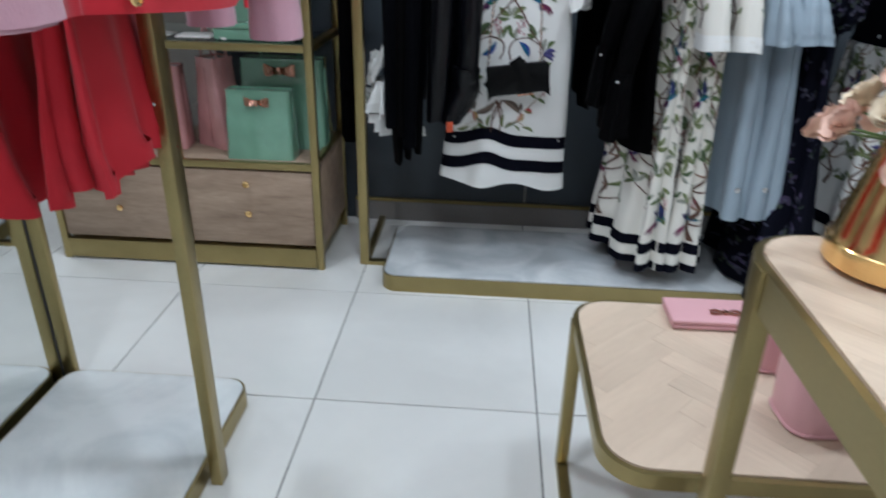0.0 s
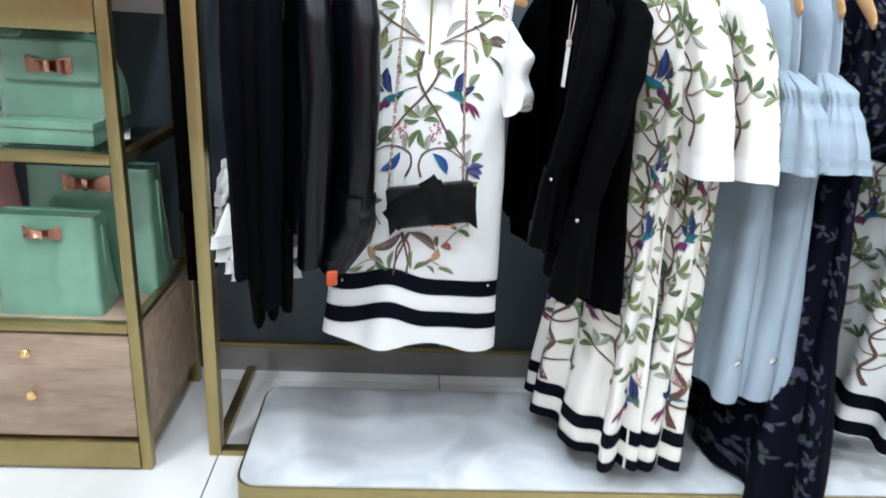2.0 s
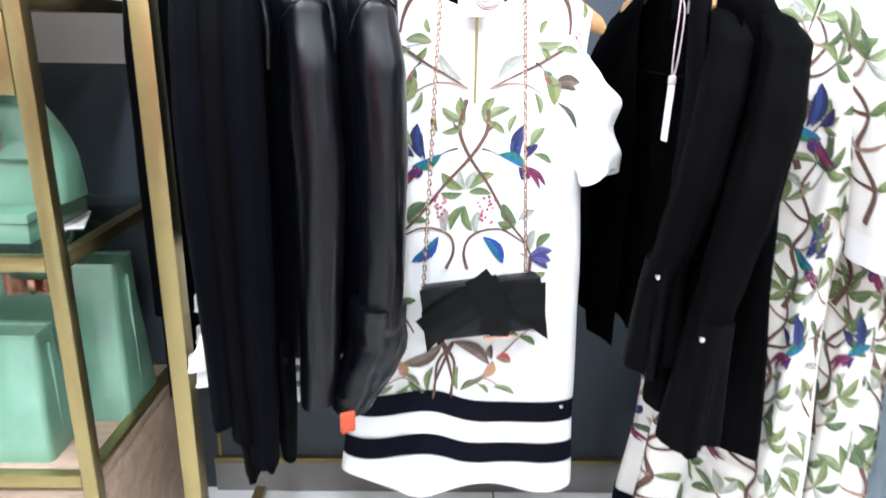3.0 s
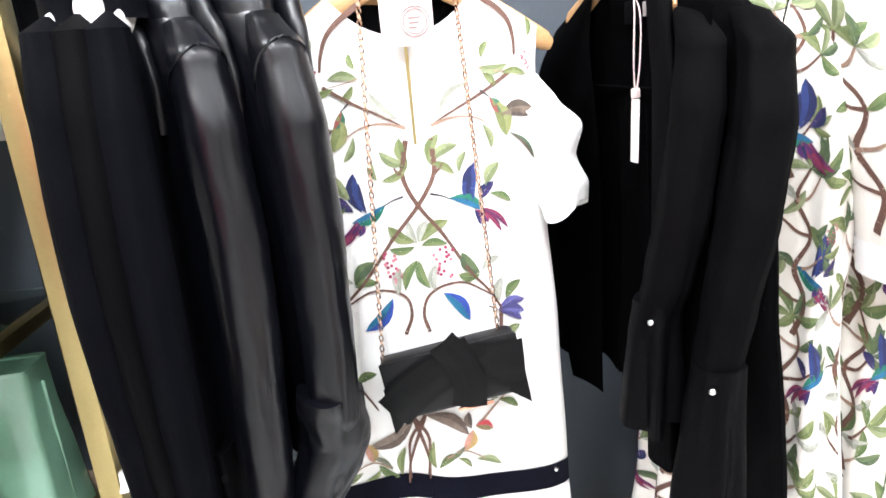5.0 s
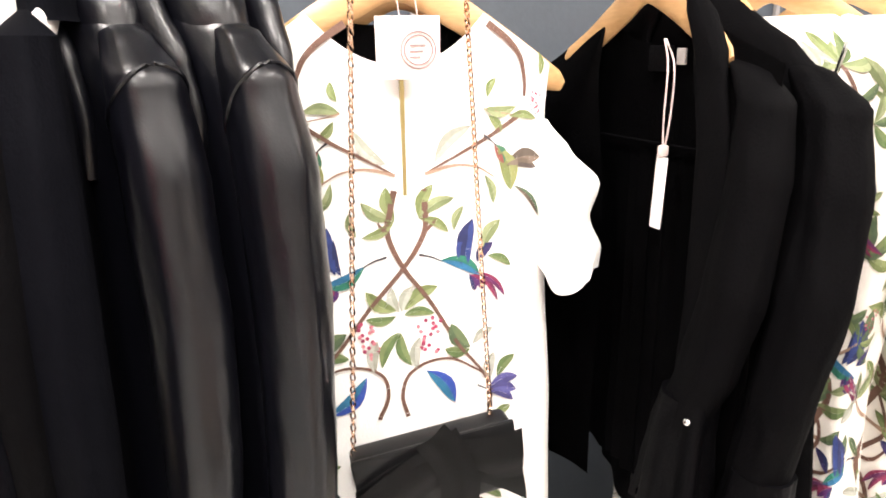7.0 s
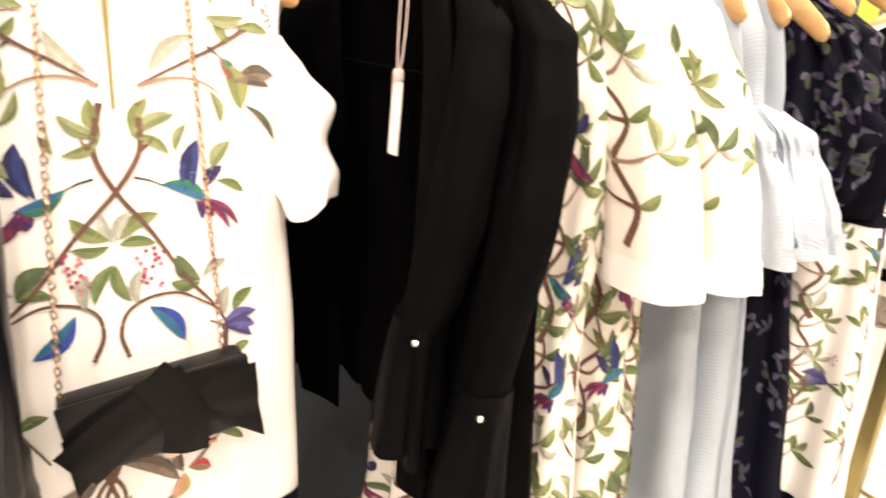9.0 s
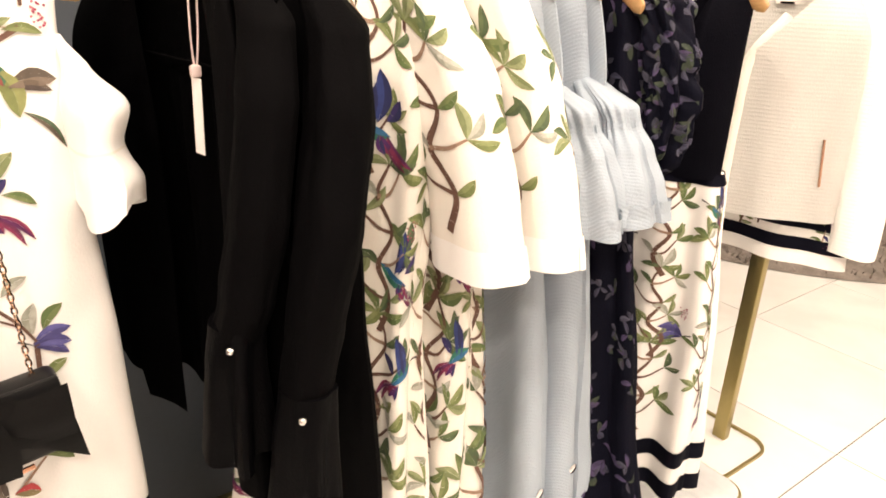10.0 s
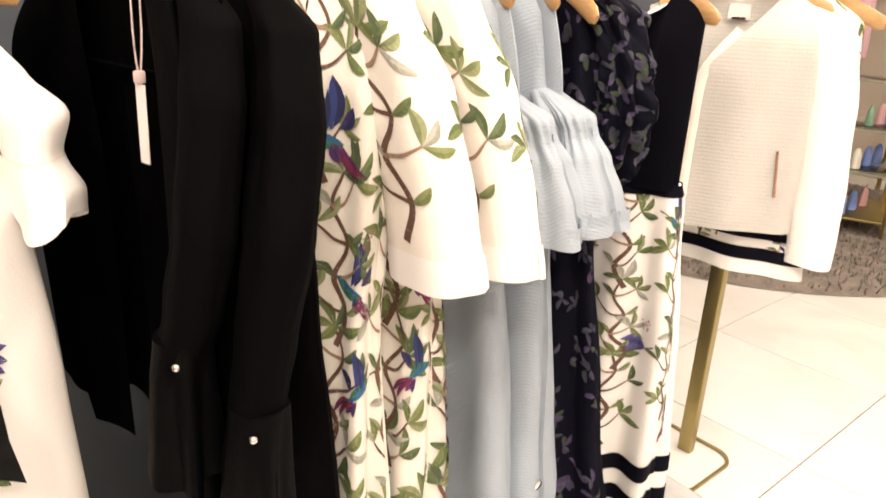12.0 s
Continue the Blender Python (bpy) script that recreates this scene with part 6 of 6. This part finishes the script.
purse = thing("purse", (0.955, -0.762, LOW + 0.001), "powder pink leather purse with a small bow", "purse", m=pose(0.955, -0.762, LOW + 0.001, 0, 0, 1))
part("body", boxed(-0.115, 0.115, -0.05, 0.05, 0, 0.012, bevel=0.005, segs=3), PINK_LEATHER, purse)
part("flap", boxed(-0.117, 0.117, -0.052, 0.05, 0.0125, 0.024, bevel=0.005, segs=3), PINK_LEATHER, purse)
pbow = part("bow_plate", boxed(-0.004, 0.004, -0.026, -0.010, 0.0245, 0.032, bevel=0.002), ROSE_GOLD, purse)
for s in (-1, 1):
    part("bow_loop", rod(bmesh.new(), [(s * 0.004, -0.018, 0.027), (s * 0.018, -0.010, 0.029), (s * 0.030, -0.012, 0.028), (s * 0.030, -0.024, 0.028), (s * 0.018, -0.026, 0.029), (s * 0.004, -0.018, 0.027)], 0.0026, n=6), ROSE_GOLD, purse)


def pink_bag(x, y, z, w, h, d, turn, label):
    b = thing("pink_handbag", (x, y, z), label, "handbag", "pink bags on the low table", m=pose(x, y, z, 0, 0, turn))
    bm, rows = bmesh.new(), []
    for j in range(9):
        t = j / 8
        f = 0.94 + 0.06 * math.sin(math.pi * t)
        o = rounded_outline(-w / 2 * f, w / 2 * f, -d / 2 * f, d / 2 * f, d * 0.3, 5)
        rows.append([bm.verts.new((px, py, h * t)) for px, py in o])
    for a, c in zip(rows, rows[1:]):
        k = len(a)
        for i in range(k):
            bm.faces.new((a[i], a[(i + 1) % k], c[(i + 1) % k], c[i]))
    bm.faces.new(rows[0][::-1])
    bm.faces.new(rows[-1])
    part("body", bm, PINK_LEATHER, b)
    part("base_piping", rod(bmesh.new(), [(x_, y_, 0.006) for x_, y_ in rounded_outline(-w / 2 * 0.95, w / 2 * 0.95, -d / 2 * 0.95, d / 2 * 0.95, d * 0.28, 5)], 0.003, n=6), PINK_LEATHER, b, "stitched base piping")
    for s in (-1, 1):
        part("handle", rod(bmesh.new(), spline([(-w * 0.25, s * d * 0.3, h - 0.03), (-w * 0.2, s * d * 0.28, h + 0.035), (w * 0.2, s * d * 0.28, h + 0.035), (w * 0.25, s * d * 0.3, h - 0.03)], 5), 0.004, n=8), PINK_LEATHER, b)
    return b


pink_bag(1.035, -1.085, LOW + 0.001, 0.16, 0.20, 0.12, 4, "powder pink leather handbag under the tall table")
pink_bag(1.005, -0.925, LOW + 0.001, 0.09, 0.15, 0.07, 0, "small powder pink leather bag on the low table")
pouch = thing("pink_pouch", (1.17, -0.80, LOW + 0.001), "pleated pink pouch with a white cord", "pouch")
part("body", Drape([(0.075, 0, 0, 0.012, 0.01, 0.001), (0.06, 0, 0, 0.03, 0.02, 0.005), (0.02, 0, 0, 0.055, 0.035, 0.006), (0.0, 0, 0, 0.05, 0.03, 0.004)], 8, 2).mesh(60, 14), PINK_LEATHER, pouch)
part("cord", rod(bmesh.new(), spline([(-0.02, -0.01, 0.07), (-0.07, -0.02, 0.055), (-0.085, -0.03, 0.01), (-0.05, -0.04, 0.004)], 6), 0.0025, n=6), PAPER, pouch, "white cord")

vase = thing("vase", (0.915, -1.335, TALL + 0.001), "tapered ribbed gold vase holding peach silk flowers", "vase")
vb = bmesh.new()
prof = [(0.062, 0.0), (0.076, 0.005), (0.078, 0.034), (0.073, 0.042), (0.062, 0.09), (0.048, 0.142), (0.038, 0.175), (0.034, 0.177), (0.028, 0.15)]
rings = [[vb.verts.new((r * (1 + (0.025 * math.cos(16 * 2 * math.pi * j / 96) if z > 0.04 else 0)) * math.cos(2 * math.pi * j / 96), r * (1 + (0.025 * math.cos(16 * 2 * math.pi * j / 96) if z > 0.04 else 0)) * math.sin(2 * math.pi * j / 96), z)) for j in range(96)] for r, z in prof]
for a, b in zip(rings, rings[1:]):
    for j in range(96):
        vb.faces.new((a[j], a[(j + 1) % 96], b[(j + 1) % 96], b[j]))
vb.faces.new(rings[0][::-1])
vb.faces.new(rings[-1])
part("body", vb, GOLD, vase)
part("foot_band", lathe(bmesh.new(), [(0.077, 0.006), (0.0800, 0.008), (0.0800, 0.032), (0.077, 0.035)], 64), GOLD, vase, "smooth gold foot band")
fl = thing("flower_bunch", (0.921, -1.332, TALL + 0.166), "bunch of peach and cream silk flowers in a vase", "flowers")
rng = random.Random(31)
for k in range(24):
    a, rr, hh = k * 2.4, 0.014 + 0.0195 * math.sqrt(k), 0.062 - 0.0042 * k + rng.uniform(-0.012, 0.012)
    hx, hy = rr * math.cos(a), rr * math.sin(a)
    bm = bmesh.new()
    for ring, (count, size, tilt) in enumerate(((5, 0.015, 78), (7, 0.023, 55), (8, 0.030, 26))):
        for q in range(count):
            pa = 2 * math.pi * q / count + ring * 0.4 + rng.uniform(-0.2, 0.2)
            m = Matrix.Translation((hx, hy, hh)) @ Matrix.Rotation(radians(620 * rr), 4, (-math.sin(a), math.cos(a), 0)) @ Euler((0, 0, pa)).to_matrix().to_4x4() @ Euler((0, -radians(tilt + rng.uniform(-12, 12)), 0)).to_matrix().to_4x4()
            rows = []
            for i in range(4):
                t = i / 3
                ww = size * 0.62 * math.sin(math.pi * (0.12 + 0.72 * t))
                rows.append([bm.verts.new(m @ Vector((size * t, ww * v, 0.005 * (t * t) + 0.006 * abs(v) + rng.uniform(-0.0015, 0.0015)))) for v in (-1, -0.4, 0.4, 1)])
            for r0, r1 in zip(rows, rows[1:]):
                for v in range(3):
                    bm.faces.new((r0[v], r0[v + 1], r1[v + 1], r1[v]))
    part("blossom", bm, PETAL if k % 3 else PETAL_PALE, fl)
    part("stem", rod(bmesh.new(), [(hx * 0.15, hy * 0.15, -0.02), (hx, hy, hh)], 0.0018, n=5), LEAF, fl)


# ---- the far side of the shop ----
rug = thing("rug", (4.75, 1.55, 0.0), "grey shaggy rug on the pale tiled floor", "rug")
rb, rows = bmesh.new(), []
for i in range(25):
    rr = 1.45 * i / 24
    rows.append([rb.verts.new((rr * math.cos(2 * math.pi * j / 96), rr * math.sin(2 * math.pi * j / 96), 0.004 + (0.018 + 0.012 * noise.noise((rr * 9 * math.cos(j), rr * 9 * math.sin(j), 2.0)) if i < 24 else 0))) for j in range(96)])
for a, b in zip(rows, rows[1:]):
    for j in range(96):
        f = (a[j], a[(j + 1) % 96], b[(j + 1) % 96], b[j])
        if a is not rows[0]:
            rb.faces.new(f)
rb.faces.new(rows[1])
part("rug_base", rb, RUG, rug)
rng = random.Random(3)
tb = bmesh.new()
for k in range(5200):
    rr, a = 1.44 * math.sqrt(rng.random()), rng.uniform(0, 6.283)
    bx, by = rr * math.cos(a), rr * math.sin(a)
    if by > 0.4 and bx > 0.4:
        continue
    w, dx, dy = 0.010, rng.uniform(-0.03, 0.03), rng.uniform(-0.03, 0.03)
    v = [tb.verts.new(p) for p in ((bx - w, by, 0.012), (bx + w, by, 0.012), (bx, by + w, 0.012), (bx + dx, by + dy, rng.uniform(0.032, 0.055)))]
    tb.faces.new((v[0], v[1], v[3])), tb.faces.new((v[1], v[2], v[3])), tb.faces.new((v[2], v[0], v[3]))
part("shag", tb, RUG, rug, kind="stuff")


def far_stand():
    s = thing("display_stand", (5.05, 0.92, 0), "slim brass display stand with small accessories", "display stand", m=pose(5.05, 0.92, 0, 0, 0, 20))
    for px in (-0.30, -0.02, 0.28):
        for py in (-0.16, 0.16):
            part("post", boxed(px - 0.01, px + 0.01, py - 0.01, py + 0.01, 0, 1.25 if px < 0 else 1.05, bevel=0.002), BRASS, s)
    for z in (0.10, 0.36, 0.60, 0.86):
        part("shelf", boxed(-0.31, 0.29, -0.17, 0.17, z, z + 0.014, bevel=0.002), BRASS if z < 0.2 else GLASS, s)
    return s


far_stand()
rng = random.Random(8)
for k in range(9):
    px, pz = 4.82 + 0.052 * k, (0.1145, 0.3745, 0.6145)[k % 3]
    it = thing("accessory_pouch", (px, 0.90, pz), "small coloured accessory pouch on the brass stand", "pouch", "stand accessories")
    part("body", Drape([(0.11, 0, 0, 0.012, 0.01, 0.001), (0.08, 0, 0, 0.03, 0.02, 0.003), (0.0, 0, 0, 0.035, 0.025, 0.002)], 5, k).mesh(28, 8), rng.choice([PINK_LEATHER, BLUE_COTTON, CREAM, GREEN_PVC, RED]), it)


def far_garment(x, y, material, label, top, bottom, seed, turn=60):
    r = thing("hanging_top", (x, y, 0), label, "top", m=pose(x, y, 0, 0, 0, turn))
    d = Drape([(top, 0, 0, 0.02, 0.06, 0), (top - 0.05, 0, 0, 0.04, 0.19, 0.002), (top - 0.3, 0, 0, 0.05, 0.19, 0.006), (bottom, 0, 0, 0.06, 0.2, 0.01)], 6, seed)
    part("body", d.mesh(60, 20), material, r)
    for s in (-1, 1):
        sleeve(r, [(top - 0.04, 0, s * 0.16), (top - 0.15, 0, s * 0.21), (top - 0.28, 0, s * 0.225)], (0.03, 0.055, 0.06), seed, material)
    hanger(x, y, top + 0.01, turn + 90, 0.19, 0.06, 1.72, group="far hangers")
    return r


far_rack = thing("garment_rack", (4.9, 1.15, 0), "far brass garment rail with bright tops", "clothes rack")
part("rail", rod(bmesh.new(), [(-1.35, 0.62, 1.72), (1.3, 0.02, 1.72)], 0.0125, n=12), BRASS, far_rack)
for px, py in ((-1.35, 0.62), (1.3, 0.02)):
    part("post", boxed(px - 0.013, px + 0.013, py - 0.013, py + 0.013, 0, 1.72, bevel=0.002), BRASS, far_rack)
far_garment(5.02, 1.34, BLUE_COTTON, "sky blue cotton top on a far rail", 1.62, 1.05, 2)
far_garment(5.25, 1.29, PINK_CLOTH, "pale pink top on a far rail", 1.62, 0.95, 4)
far_garment(3.82, 1.62, LIME, "lime and white top on a far rail", 1.62, 1.0, 5)
far_garment(4.3, 1.5, CREAM, "ivory top on a far rail", 1.62, 1.0, 7)

# ---- fittings for the added ceiling downlights, out of view ----
for lx, ly, power in LAMPS:
    dl = thing("added_downlight", (lx, ly, CEIL), "round recessed ceiling lamp, added out of view, lit", "ceiling light", "ceiling downlights")
    part("trim_ring", lathe(bmesh.new(), [(0.125, -0.001), (0.15, -0.004), (0.155, -0.012), (0.125, -0.014)], 28), STEEL, dl)
    part("lens", lathe(bmesh.new(), [(0.02, -0.004), (0.118, -0.005), (0.118, -0.002)], 28), LENS, dl)

# ---- floor of large tiles ----
floor = setting("floor", boxed(X0, X1, Y0, Y1, -0.06, -0.004), GROUT, "pale polished porcelain floor tiles with dark joints", "floor")
tile_mesh = None
for i in range(-5, 11):
    for j in range(-7, 5):
        if tile_mesh is None:
            first = part("tile", boxed(0.0018, 0.5982, 0.0018, 0.5982, -0.012, 0.0, bevel=0.0012, segs=1), TILE, floor, smooth=False)
            tile_mesh, ob = first.data, first
        else:
            ob = new("tile", tile_mesh)
            ob.parent = floor
        ob.matrix_basis = pose(i * 0.6, j * 0.6, 0)
